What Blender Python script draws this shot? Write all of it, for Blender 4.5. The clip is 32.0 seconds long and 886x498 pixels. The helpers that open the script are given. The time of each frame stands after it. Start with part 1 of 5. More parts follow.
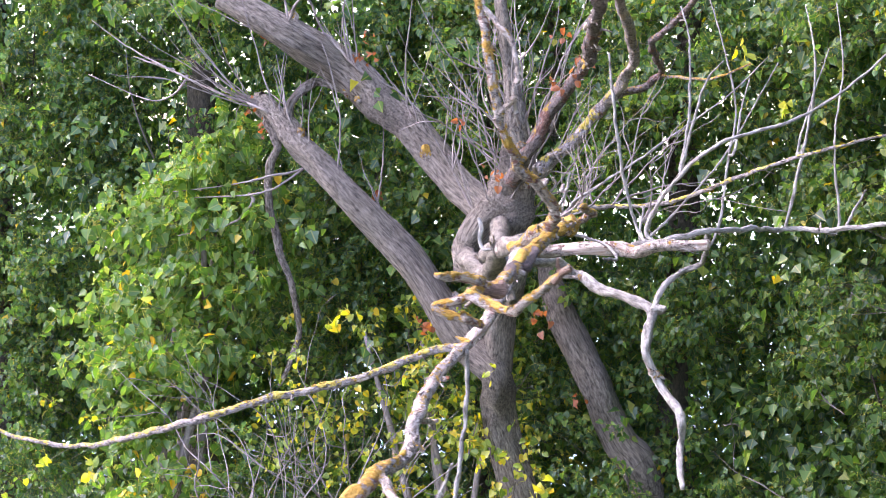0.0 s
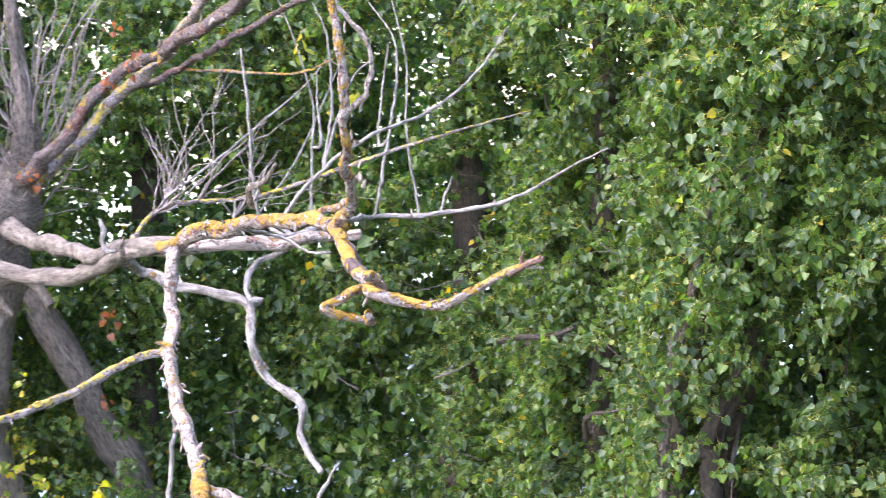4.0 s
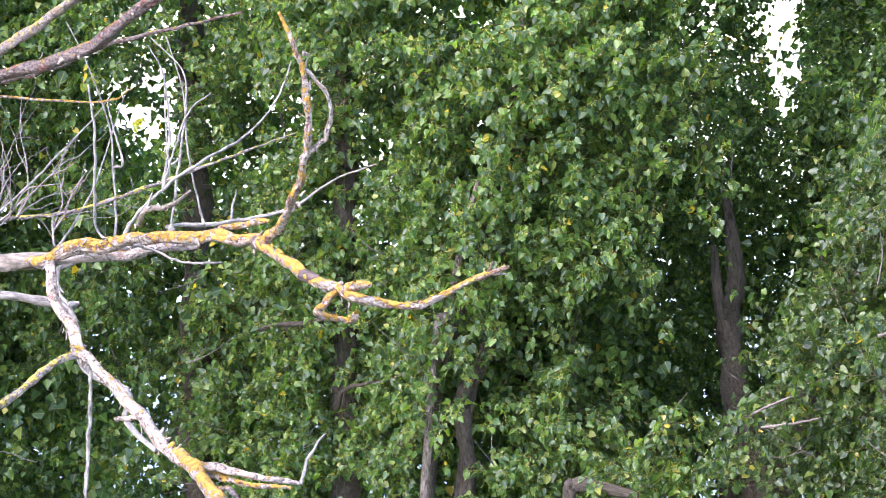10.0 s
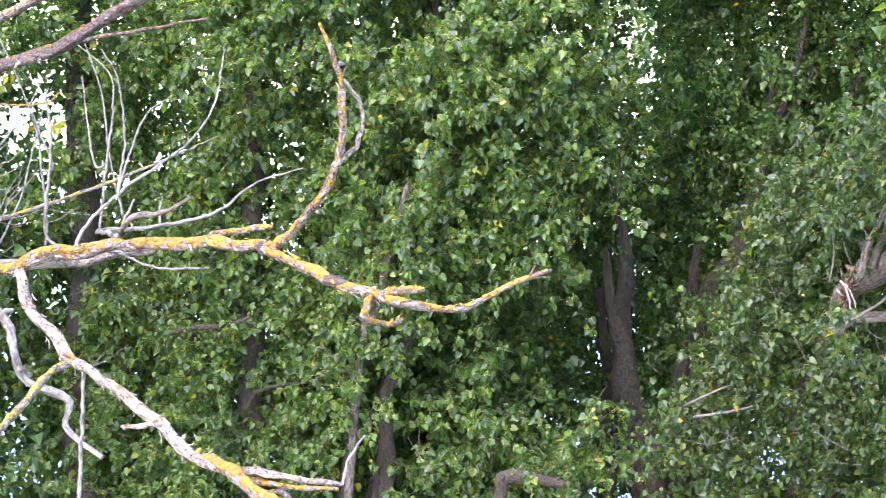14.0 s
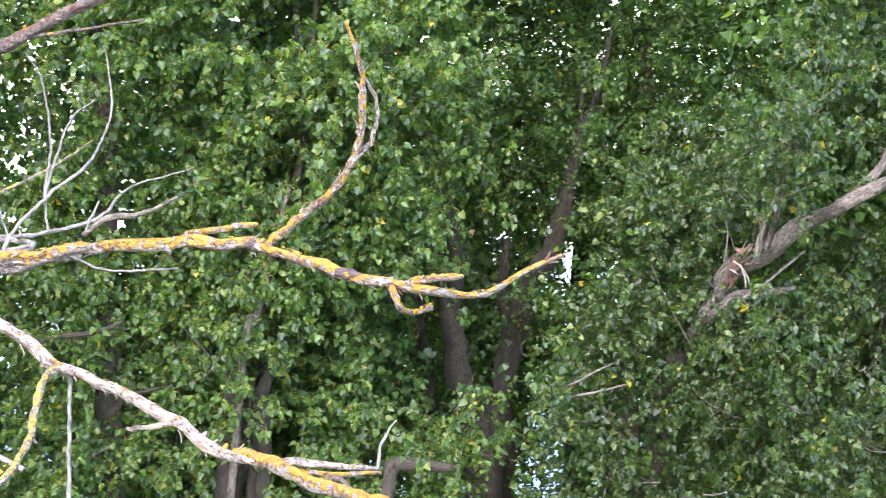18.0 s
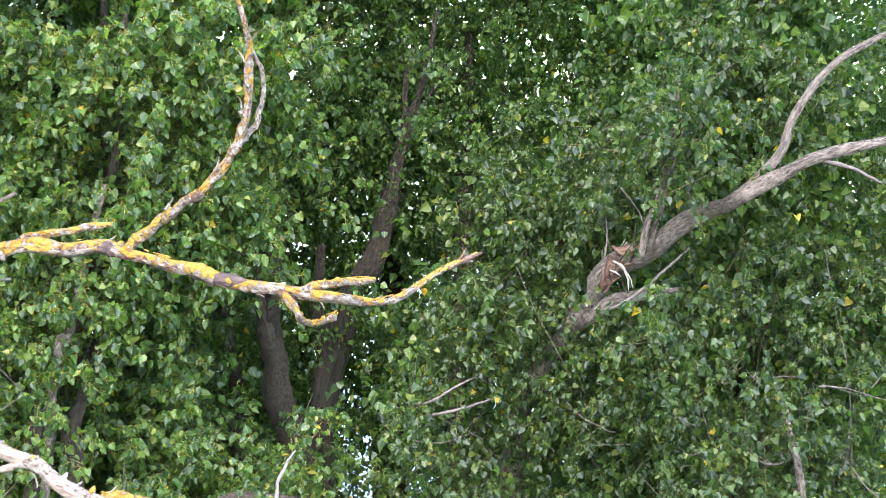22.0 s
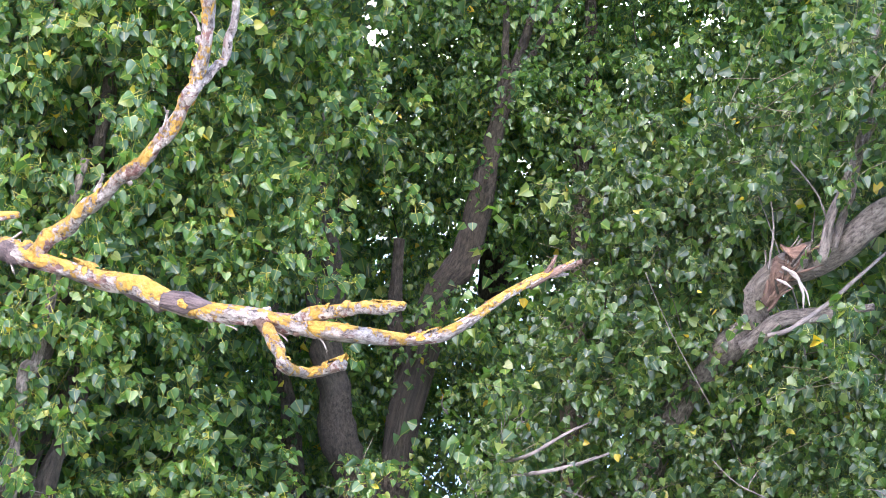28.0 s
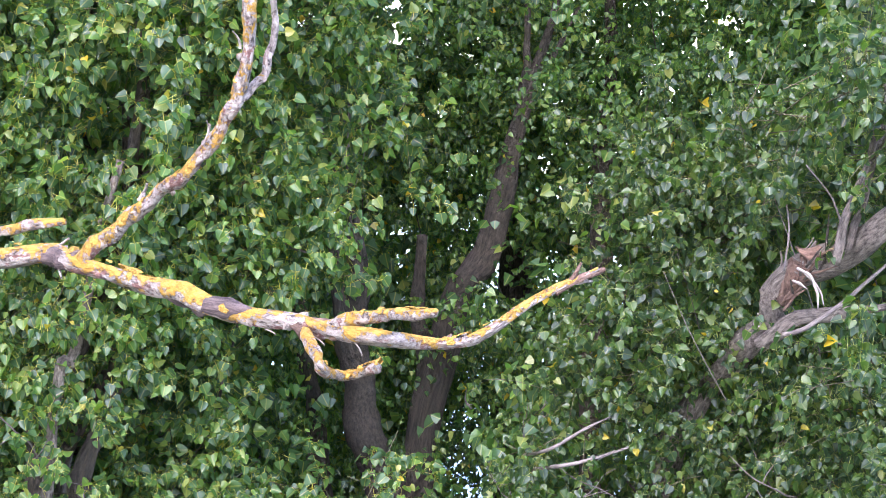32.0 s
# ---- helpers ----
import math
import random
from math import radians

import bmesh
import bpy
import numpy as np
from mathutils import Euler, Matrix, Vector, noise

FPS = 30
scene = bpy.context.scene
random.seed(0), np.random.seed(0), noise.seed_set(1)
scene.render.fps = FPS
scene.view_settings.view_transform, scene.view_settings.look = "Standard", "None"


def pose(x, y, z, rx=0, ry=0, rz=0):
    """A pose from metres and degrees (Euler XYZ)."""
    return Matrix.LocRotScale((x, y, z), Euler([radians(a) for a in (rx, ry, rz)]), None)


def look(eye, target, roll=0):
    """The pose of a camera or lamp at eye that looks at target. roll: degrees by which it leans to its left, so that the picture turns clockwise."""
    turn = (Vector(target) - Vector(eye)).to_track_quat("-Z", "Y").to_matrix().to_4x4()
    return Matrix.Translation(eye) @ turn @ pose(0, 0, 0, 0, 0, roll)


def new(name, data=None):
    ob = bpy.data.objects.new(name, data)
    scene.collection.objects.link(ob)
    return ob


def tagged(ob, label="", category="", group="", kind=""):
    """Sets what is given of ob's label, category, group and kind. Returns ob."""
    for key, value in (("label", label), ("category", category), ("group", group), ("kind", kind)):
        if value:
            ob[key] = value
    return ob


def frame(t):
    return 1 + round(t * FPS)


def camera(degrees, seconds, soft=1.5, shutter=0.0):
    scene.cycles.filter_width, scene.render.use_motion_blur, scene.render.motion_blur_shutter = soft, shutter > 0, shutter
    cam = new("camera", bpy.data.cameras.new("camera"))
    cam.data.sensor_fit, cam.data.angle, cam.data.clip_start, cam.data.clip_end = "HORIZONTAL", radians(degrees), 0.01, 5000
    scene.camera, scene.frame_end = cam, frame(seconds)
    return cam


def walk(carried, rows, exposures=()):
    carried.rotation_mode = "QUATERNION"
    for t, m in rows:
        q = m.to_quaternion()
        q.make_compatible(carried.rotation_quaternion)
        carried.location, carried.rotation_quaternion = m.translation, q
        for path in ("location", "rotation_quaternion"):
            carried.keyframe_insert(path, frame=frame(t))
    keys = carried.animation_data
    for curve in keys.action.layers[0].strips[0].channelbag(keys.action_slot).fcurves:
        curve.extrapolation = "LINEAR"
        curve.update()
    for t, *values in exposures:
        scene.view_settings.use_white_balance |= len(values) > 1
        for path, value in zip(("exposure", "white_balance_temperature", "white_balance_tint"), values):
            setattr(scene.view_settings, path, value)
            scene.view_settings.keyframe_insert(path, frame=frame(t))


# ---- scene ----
cam = camera(28.0, 32.0, soft=0.68, shutter=0.6)
EYES = (
    (0.0, -1.371, -6.269, 4.152, 85.81, -14.25, 0.78),
    (0.5, -1.778, -6.274, 4.193, 85.69, -16.40, 0.56),
    (1.0, -2.230, -6.132, 4.228, 85.50, -20.60, 0.41),
    (1.5, -2.713, -5.950, 4.254, 85.40, -26.07, 0.17),
    (2.0, -3.143, -5.740, 4.240, 85.47, -31.27, -0.07),
    (2.5, -3.482, -5.503, 4.229, 85.44, -35.59, -0.17),
    (3.0, -3.775, -5.285, 4.200, 85.58, -39.04, -0.24),
    (3.5, -3.977, -5.039, 4.196, 85.52, -42.43, -0.11),
    (4.0, -4.110, -4.783, 4.177, 85.57, -45.53, -0.05),
    (4.5, -4.197, -4.557, 4.156, 85.60, -48.13, -0.15),
    (6.5, -4.466, -4.177, 4.172, 85.55, -53.84, -0.41),
    (7.0, -4.931, -4.312, 4.245, 85.34, -55.49, -0.32),
    (7.5, -5.498, -4.492, 4.329, 85.17, -56.81, -0.25),
    (8.0, -6.056, -4.578, 4.407, 84.95, -58.32, -0.29),
    (8.5, -6.472, -4.473, 4.488, 84.64, -60.36, -0.33),
    (9.0, -6.651, -4.259, 4.550, 84.33, -62.28, -0.19),
    (9.5, -6.838, -3.978, 4.516, 84.54, -64.43, -0.17),
    (10.0, -6.988, -3.761, 4.519, 84.57, -66.07, -0.19),
    (10.5, -7.094, -3.667, 4.513, 84.62, -67.34, -0.23),
    (11.0, -7.145, -3.684, 4.515, 84.62, -67.94, -0.25),
    (11.5, -7.219, -3.704, 4.533, 84.57, -68.11, -0.20),
    (12.0, -7.354, -3.496, 4.550, 84.52, -69.06, -0.05),
    (12.5, -7.599, -2.997, 4.554, 84.53, -71.09, 0.26),
    (13.0, -7.822, -2.465, 4.598, 84.38, -73.71, 0.53),
    (13.5, -7.837, -2.129, 4.588, 84.42, -76.41, 0.52),
    (14.0, -7.856, -2.037, 4.599, 84.38, -77.94, 0.43),
    (14.5, -7.890, -1.981, 4.614, 84.33, -78.91, 0.30),
    (16.5, -8.291, -0.715, 4.549, 84.66, -86.19, -0.26),
    (17.0, -8.318, -0.345, 4.570, 84.53, -88.45, 0.10),
    (17.5, -8.393, 0.171, 4.563, 84.57, -91.76, 0.12),
    (18.0, -8.450, 0.577, 4.498, 84.96, -94.78, 0.10),
    (18.5, -8.418, 0.877, 4.477, 85.08, -97.44, 0.16),
    (19.0, -8.329, 1.128, 4.479, 85.07, -99.61, 0.34),
    (19.5, -8.418, 1.381, 4.446, 85.31, -101.46, 0.31),
    (20.0, -8.440, 1.633, 4.431, 85.44, -103.14, 0.34),
    (20.5, -8.268, 1.775, 4.411, 85.49, -104.34, 0.34),
    (21.0, -7.931, 1.760, 4.379, 85.58, -105.22, 0.29),
    (21.5, -7.547, 1.590, 4.338, 85.61, -105.31, 0.03),
    (22.0, -7.061, 1.424, 4.302, 85.57, -105.19, -0.11),
    (22.5, -6.550, 1.295, 4.262, 85.55, -105.23, -0.13),
    (23.0, -6.101, 1.181, 4.212, 85.59, -105.24, -0.13),
    (23.5, -5.738, 1.050, 4.179, 85.58, -104.99, -0.03),
    (24.0, -5.397, 0.931, 4.165, 85.47, -104.81, 0.01),
    (24.5, -5.082, 0.803, 4.134, 85.46, -104.17, -0.04),
    (25.0, -4.755, 0.696, 4.109, 85.43, -103.31, -0.04),
    (25.5, -4.442, 0.596, 4.090, 85.38, -102.13, -0.05),
    (26.0, -4.290, 0.531, 4.051, 85.54, -100.94, -0.18),
    (26.5, -4.268, 0.530, 4.092, 85.26, -100.78, -0.08),
    (28.5, -4.390, 0.484, 4.155, 84.99, -100.45, -0.27),
    (29.0, -4.410, 0.473, 4.184, 84.80, -100.37, -0.26),
    (29.5, -4.439, 0.470, 4.199, 84.71, -100.33, -0.24),
    (30.0, -4.466, 0.483, 4.185, 84.84, -100.13, -0.28),
    (30.5, -4.496, 0.531, 4.210, 84.69, -99.93, -0.22),
    (31.0, -4.522, 0.556, 4.231, 84.55, -99.92, -0.15),
    (31.5, -4.533, 0.557, 4.217, 84.66, -99.92, -0.16),
    (32.0, -4.564, 0.580, 4.228, 84.59, -100.06, -0.13),
)
walk(cam, [(t, Matrix.Translation((x, y, z)) @ pose(0, 0, 0, tilt, 0, turn) @ pose(0, 0, 0, 0, 0, roll)) for t, x, y, z, tilt, turn, roll in EYES],
     exposures=((0, 2.05, 6500, 37), (3, 2.0, 6450, 34), (7, 2.02, 6350, 32), (12, 1.98, 6300, 30), (14, 2.02, 6300, 30), (18, 1.92, 6350, 23), (20, 1.92, 6350, 19), (22, 1.97, 6350, 18), (24, 2.08, 6250, 15), (26, 2.15, 6200, 18), (29, 2.12, 5950, 36), (30, 2.12, 6000, 42), (31, 2.1, 6000, 42), (32, 2.07, 5950, 32)))

# ---- light: a bright, hazy sky with a soft sun behind the camera ----
world = bpy.data.worlds.new("sky")
scene.world = world
world.use_nodes = True
wt = world.node_tree
sky = wt.nodes.new("ShaderNodeTexSky")
sky.sky_type = "NISHITA"
sky.sun_disc = False
sky.sun_elevation = radians(50)
sky.sun_rotation = radians(294)
sky.air_density, sky.dust_density, sky.ozone_density = 1.0, 1.5, 1.0
wt.links.new(sky.outputs[0], wt.nodes["Background"].inputs[0])
wt.nodes["Background"].inputs[1].default_value = 0.34
sun = new("sun", bpy.data.lights.new("sun", "SUN"))
sun.data.energy, sun.data.angle, sun.data.color = 0.9, radians(50), (1.0, 0.96, 0.9)
sun.matrix_world = look((-9, 4, 12), (0, 0, 0))


# ---- materials ----
def material(name, rough=0.8):
    m = bpy.data.materials.new(name)
    m.use_nodes = True
    b = m.node_tree.nodes["Principled BSDF"]
    b.inputs["Roughness"].default_value = rough
    return m, m.node_tree.nodes, m.node_tree.links, b


def ramp(nodes, links, source, stops):
    r = nodes.new("ShaderNodeValToRGB")
    while len(r.color_ramp.elements) < len(stops):
        r.color_ramp.elements.new(0.5)
    for e, (at, c) in zip(r.color_ramp.elements, stops):
        e.position, e.color = at, (*c, 1)
    links.new(source, r.inputs[0])
    return r


def noise_tex(nodes, links, scale, detail=5, rough=0.6, stretch=None, kind="Object"):
    if kind == "grain":
        co = nodes.new("ShaderNodeAttribute")
        co.attribute_name, kind = "grain", "Vector"
    else:
        co = nodes.new("ShaderNodeTexCoord")
    n = nodes.new("ShaderNodeTexNoise")
    n.inputs["Scale"].default_value, n.inputs["Detail"].default_value, n.inputs["Roughness"].default_value = scale, detail, rough
    if stretch:
        mp = nodes.new("ShaderNodeMapping")
        mp.inputs["Scale"].default_value = stretch
        links.new(co.outputs[kind], mp.inputs[0])
        links.new(mp.outputs[0], n.inputs["Vector"])
    else:
        links.new(co.outputs[kind], n.inputs["Vector"])
    return n


def bump(nodes, links, b, source, strength, distance):
    u = nodes.new("ShaderNodeBump")
    u.inputs["Strength"].default_value, u.inputs["Distance"].default_value = strength, distance
    links.new(source, u.inputs["Height"])
    links.new(u.outputs[0], b.inputs["Normal"])


def leaf_mix(name, stops, petiole=(0.48, 0.45, 0.1), gloss=0.4, single=False):
    """Leaf blades that differ from leaf to leaf, with a pale midrib and stalk."""
    m, N, L, b = material(name, gloss)
    g = N.new("ShaderNodeObjectInfo" if single else "ShaderNodeNewGeometry")
    r = ramp(N, L, g.outputs["Random" if single else "Random Per Island"], stops)
    uv = N.new("ShaderNodeUVMap")
    sep = N.new("ShaderNodeSeparateXYZ")
    L.new(uv.outputs[0], sep.inputs[0])
    stalk = N.new("ShaderNodeMath")
    stalk.operation = "LESS_THAN"
    stalk.inputs[1].default_value = 0.3
    L.new(sep.outputs["Y"], stalk.inputs[0])
    off = N.new("ShaderNodeMath")
    off.operation = "SUBTRACT"
    off.inputs[1].default_value = 0.5
    L.new(sep.outputs["X"], off.inputs[0])
    wide = N.new("ShaderNodeMath")
    wide.operation = "ABSOLUTE"
    L.new(off.outputs[0], wide.inputs[0])
    rib = ramp(N, L, wide.outputs[0], ((0.0, (0.4, 0.4, 0.4)), (0.05, (0.0, 0.0, 0.0))))
    mark = N.new("ShaderNodeMath")
    mark.operation = "MAXIMUM"
    L.new(stalk.outputs[0], mark.inputs[0])
    L.new(rib.outputs[0], mark.inputs[1])
    n = noise_tex(N, L, 26.0, 4)
    tone = N.new("ShaderNodeHueSaturation")
    vr = N.new("ShaderNodeMapRange")
    vr.inputs["To Min"].default_value, vr.inputs["To Max"].default_value = 0.78, 1.25
    L.new(n.outputs[0], vr.inputs[0])
    L.new(vr.outputs[0], tone.inputs["Value"])
    L.new(r.outputs[0], tone.inputs["Color"])
    mx = N.new("ShaderNodeMix")
    mx.data_type = "RGBA"
    L.new(mark.outputs[0], mx.inputs[0])
    L.new(tone.outputs[0], mx.inputs[6])
    mx.inputs[7].default_value = (*petiole, 1)
    L.new(mx.outputs[2], b.inputs["Base Color"])
    b.inputs["Specular IOR Level"].default_value = 0.65
    tr = N.new("ShaderNodeBsdfTranslucent")
    hs = N.new("ShaderNodeHueSaturation")
    hs.inputs["Value"].default_value, hs.inputs["Saturation"].default_value = 2.1, 1.15
    L.new(mx.outputs[2], hs.inputs["Color"])
    L.new(hs.outputs[0], tr.inputs[0])
    mix = N.new("ShaderNodeMixShader")
    mix.inputs[0].default_value = 0.5
    L.new(b.outputs[0], mix.inputs[1])
    L.new(tr.outputs[0], mix.inputs[2])
    L.new(mix.outputs[0], N["Material Output"].inputs[0])
    return m


GREENS = ((0.0, (0.037, 0.082, 0.03)), (0.35, (0.053, 0.114, 0.038)), (0.55, (0.068, 0.145, 0.034)), (0.75, (0.092, 0.182, 0.033)), (0.92, (0.125, 0.215, 0.042)), (0.975, (0.19, 0.25, 0.062)), (0.994, (0.22, 0.25, 0.055)), (0.998, (0.55, 0.38, 0.03)))
LEAF = leaf_mix("poplar_leaf", GREENS)
LEAF_SINGLE = leaf_mix("single_poplar_leaf", GREENS, single=True)
# Shade on the right-hand bush, put into darker copies of the same greens
SHADED_GREENS = tuple((at, (r * 0.62, g * 0.62, bl * 0.64)) if at < 0.99 else (at, (r, g, bl)) for at, (r, g, bl) in GREENS)
LEAF_SHADED = leaf_mix("shaded_poplar_leaf", SHADED_GREENS, (0.27, 0.3, 0.08))
LEAF_SHADED_SINGLE = leaf_mix("single_shaded_leaf", SHADED_GREENS, (0.27, 0.3, 0.08), single=True)
LEAF_YOUNG = leaf_mix("fresh_leaf", ((0.0, (0.058, 0.125, 0.022)), (0.5, (0.095, 0.185, 0.034)), (0.92, (0.15, 0.25, 0.055)), (0.98, (0.3, 0.33, 0.08)), (0.99, (0.7, 0.42, 0.03))))
LEAF_YELLOW = leaf_mix("yellowing_leaf", ((0.0, (0.10, 0.18, 0.03)), (0.55, (0.24, 0.31, 0.05)), (0.85, (0.5, 0.44, 0.05)), (1.0, (0.64, 0.45, 0.03))))
LEAF_RUST = leaf_mix("withered_leaf", ((0.0, (0.10, 0.04, 0.022)), (1.0, (0.34, 0.13, 0.055))), (0.2, 0.1, 0.06), 0.7)


def bark_material(name, dark, light, scale, depth=0.02, long_grain=0.38):
    """Furrowed bark: coarse plates, fine grain and broad stains."""
    m, N, L, b = material(name, 0.88)
    coarse = noise_tex(N, L, scale, 8, 0.72, (1, 1, long_grain), "grain")
    broad = noise_tex(N, L, 3.5, 5, 0.65, (1, 1, 0.6), "grain")
    r = ramp(N, L, coarse.outputs[0], ((0.36, dark), (0.64, light)))
    hs = N.new("ShaderNodeHueSaturation")
    vr = N.new("ShaderNodeMapRange")
    vr.inputs["From Min"].default_value, vr.inputs["From Max"].default_value = 0.3, 0.7
    vr.inputs["To Min"].default_value, vr.inputs["To Max"].default_value = 0.65, 1.3
    L.new(broad.outputs[0], vr.inputs[0])
    L.new(vr.outputs[0], hs.inputs["Value"])
    L.new(r.outputs[0], hs.inputs["Color"])
    L.new(hs.outputs[0], b.inputs["Base Color"])
    fine = noise_tex(N, L, scale * 3.5, 6, 0.7, (1, 1, 0.5), "grain")
    add = N.new("ShaderNodeMath")
    add.operation = "MULTIPLY_ADD"
    add.inputs[1].default_value = 0.45
    L.new(fine.outputs[0], add.inputs[0])
    L.new(coarse.outputs[0], add.inputs[2])
    bump(N, L, b, add.outputs[0], 1.0, depth)
    return m


BARK = bark_material("grey_bark", (0.07, 0.056, 0.042), (0.40, 0.34, 0.265), 64, 0.05, 0.36)
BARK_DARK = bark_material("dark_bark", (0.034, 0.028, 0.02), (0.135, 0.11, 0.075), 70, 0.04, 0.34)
GREY = bark_material("silvery_wood", (0.11, 0.1, 0.083), (0.42, 0.395, 0.34), 40, 0.012)
DEADWOOD = bark_material("weathered_wood", (0.09, 0.075, 0.056), (0.36, 0.31, 0.24), 30, 0.03)
SHOOT = bark_material("leafy_shoot", (0.06, 0.055, 0.028), (0.17, 0.15, 0.08), 30, 0.002)
SIDE = bark_material("side_shoot_bark", (0.07, 0.06, 0.05), (0.21, 0.18, 0.15), 40, 0.004)
TWIG = bark_material("twig_bark", (0.13, 0.105, 0.09), (0.34, 0.29, 0.25), 30, 0.004)


def crusted_material(name, lichen, bare, low, peeled=0.62, crust=((0.18, 0.11, 0.03), (0.50, 0.27, 0.025), (0.62, 0.42, 0.10)), skin_tones=((0.07, 0.052, 0.04), (0.34, 0.285, 0.23), (0.62, 0.565, 0.48))):
    """Pale peeling bark with bare reddish wood and crusts of orange lichen, most of them on the upper side."""
    m, N, L, b = material(name, 0.9)
    skin = noise_tex(N, L, 60, 7, 0.75, (1, 1, 0.7), "grain")
    base = ramp(N, L, skin.outputs[0], list(zip((0.38, 0.49, 0.66), skin_tones)))
    flake = noise_tex(N, L, 12, 6, 0.68, (1, 1, 0.6), "grain")
    fm = ramp(N, L, flake.outputs[0], ((bare, (0, 0, 0)), (bare + 0.035, (1, 1, 1))))
    raw = ramp(N, L, skin.outputs[0], ((0.32, (0.07, 0.032, 0.026)), (0.52, (0.24, 0.115, 0.085)), (0.7, (0.52, 0.35, 0.28))))
    m1 = N.new("ShaderNodeMix")
    m1.data_type = "RGBA"
    L.new(fm.outputs[0], m1.inputs[0])
    L.new(base.outputs[0], m1.inputs[6])
    L.new(raw.outputs[0], m1.inputs[7])
    peel = noise_tex(N, L, 8, 7, 0.62, (0.8, 0.8, 0.9), "grain")
    pm = ramp(N, L, peel.outputs[0], ((peeled, (0, 0, 0)), (peeled + 0.012, (1, 1, 1))))
    grain = noise_tex(N, L, 70, 5, 0.6, (1, 1, 0.12), "grain")
    wood = ramp(N, L, grain.outputs[0], ((0.34, (0.30, 0.2, 0.14)), (0.5, (0.52, 0.425, 0.335)), (0.68, (0.66, 0.575, 0.48))))
    m0 = N.new("ShaderNodeMix")
    m0.data_type = "RGBA"
    L.new(pm.outputs[0], m0.inputs[0])
    L.new(m1.outputs[2], m0.inputs[6])
    L.new(wood.outputs[0], m0.inputs[7])
    patch = noise_tex(N, L, 17, 8, 0.72)
    g = N.new("ShaderNodeNewGeometry")
    sep = N.new("ShaderNodeSeparateXYZ")
    L.new(g.outputs["Normal"], sep.inputs[0])
    up = N.new("ShaderNodeMath")
    up.operation = "MULTIPLY_ADD"
    up.inputs[1].default_value = 0.085
    L.new(sep.outputs["Z"], up.inputs[0])
    L.new(patch.outputs[0], up.inputs[2])
    lm = ramp(N, L, up.outputs[0], ((lichen, (0, 0, 0)), (lichen + 0.04, (1, 1, 1))))
    tone = ramp(N, L, skin.outputs[0], list(zip((0.3, 0.47, 0.66), crust)))
    m2 = N.new("ShaderNodeMix")
    m2.data_type = "RGBA"
    L.new(lm.outputs[0], m2.inputs[0])
    L.new(m0.outputs[2], m2.inputs[6])
    L.new(tone.outputs[0], m2.inputs[7])
    L.new(m2.outputs[2], b.inputs["Base Color"])
    add = N.new("ShaderNodeMath")
    add.operation = "MULTIPLY_ADD"
    add.inputs[1].default_value = 0.6
    L.new(lm.outputs[0], add.inputs[0])
    hide = N.new("ShaderNodeMath")
    hide.operation = "MULTIPLY_ADD"
    hide.inputs[1].default_value = -0.5
    L.new(pm.outputs[0], hide.inputs[0])
    L.new(skin.outputs[0], hide.inputs[2])
    L.new(hide.outputs[0], add.inputs[2])
    bump(N, L, b, add.outputs[0], 1.0, low)
    return m


LICHEN = crusted_material("lichen_bark", 0.495, 0.51, 0.03, 0.54)
PALE = crusted_material("peeling_bark", 0.625, 0.55, 0.03, 0.5)
YELLOWED = crusted_material("yellow_lichen_bark", 0.535, 0.6, 0.025, 0.56, ((0.30, 0.22, 0.05), (0.56, 0.43, 0.06), (0.66, 0.55, 0.17)), ((0.08, 0.065, 0.055), (0.29, 0.25, 0.22), (0.52, 0.47, 0.43)))
BARE = bark_material("split_bark", (0.03, 0.02, 0.018), (0.25, 0.18, 0.15), 60, 0.03, 0.12)
RAW = bark_material("raw_wood", (0.08, 0.042, 0.028), (0.32, 0.2, 0.135), 70, 0.02, 0.12)
STRIP = bark_material("pale_strip", (0.26, 0.21, 0.17), (0.5, 0.45, 0.39), 60, 0.004, 0.15)
SCALY = crusted_material("scaly_bark", 0.58, 0.54, 0.05, 0.68, ((0.16, 0.105, 0.035), (0.46, 0.27, 0.03), (0.58, 0.42, 0.10)), ((0.06, 0.045, 0.04), (0.19, 0.15, 0.13), (0.36, 0.30, 0.265)))
CRUST, N, L, b = material("lichen_crust", 0.95)
n = noise_tex(N, L, 150.0, 7, 0.75)
L.new(ramp(N, L, n.outputs[0], ((0.36, (0.15, 0.08, 0.015)), (0.5, (0.44, 0.25, 0.025)), (0.66, (0.62, 0.44, 0.13)))).outputs[0], b.inputs["Base Color"])
bump(N, L, b, n.outputs[0], 1.0, 0.012)
GROUND, N, L, b = material("grass_ground", 0.95)
n = noise_tex(N, L, 3.0)
fine = noise_tex(N, L, 40.0, 6, 0.7)
shade = N.new("ShaderNodeMix")
shade.data_type, shade.blend_type = "RGBA", "MULTIPLY"
shade.inputs[0].default_value = 0.7
L.new(ramp(N, L, n.outputs[0], ((0.3, (0.03, 0.045, 0.015)), (0.55, (0.06, 0.085, 0.025)), (0.75, (0.11, 0.105, 0.045)))).outputs[0], shade.inputs[6])
L.new(ramp(N, L, fine.outputs[0], ((0.3, (0.4, 0.4, 0.4)), (0.7, (1.2, 1.2, 1.1)))).outputs[0], shade.inputs[7])
L.new(shade.outputs[2], b.inputs["Base Color"])
bump(N, L, b, fine.outputs[0], 0.8, 0.06)


# ---- building helpers ----
def mesh_from(name, verts, faces, mat, smooth=True):
    me = bpy.data.meshes.new(name)
    me.from_pydata(verts, [], faces)
    me.materials.append(mat)
    if smooth:
        me.polygons.foreach_set("use_smooth", [True] * len(me.polygons))
    me.update()
    return me


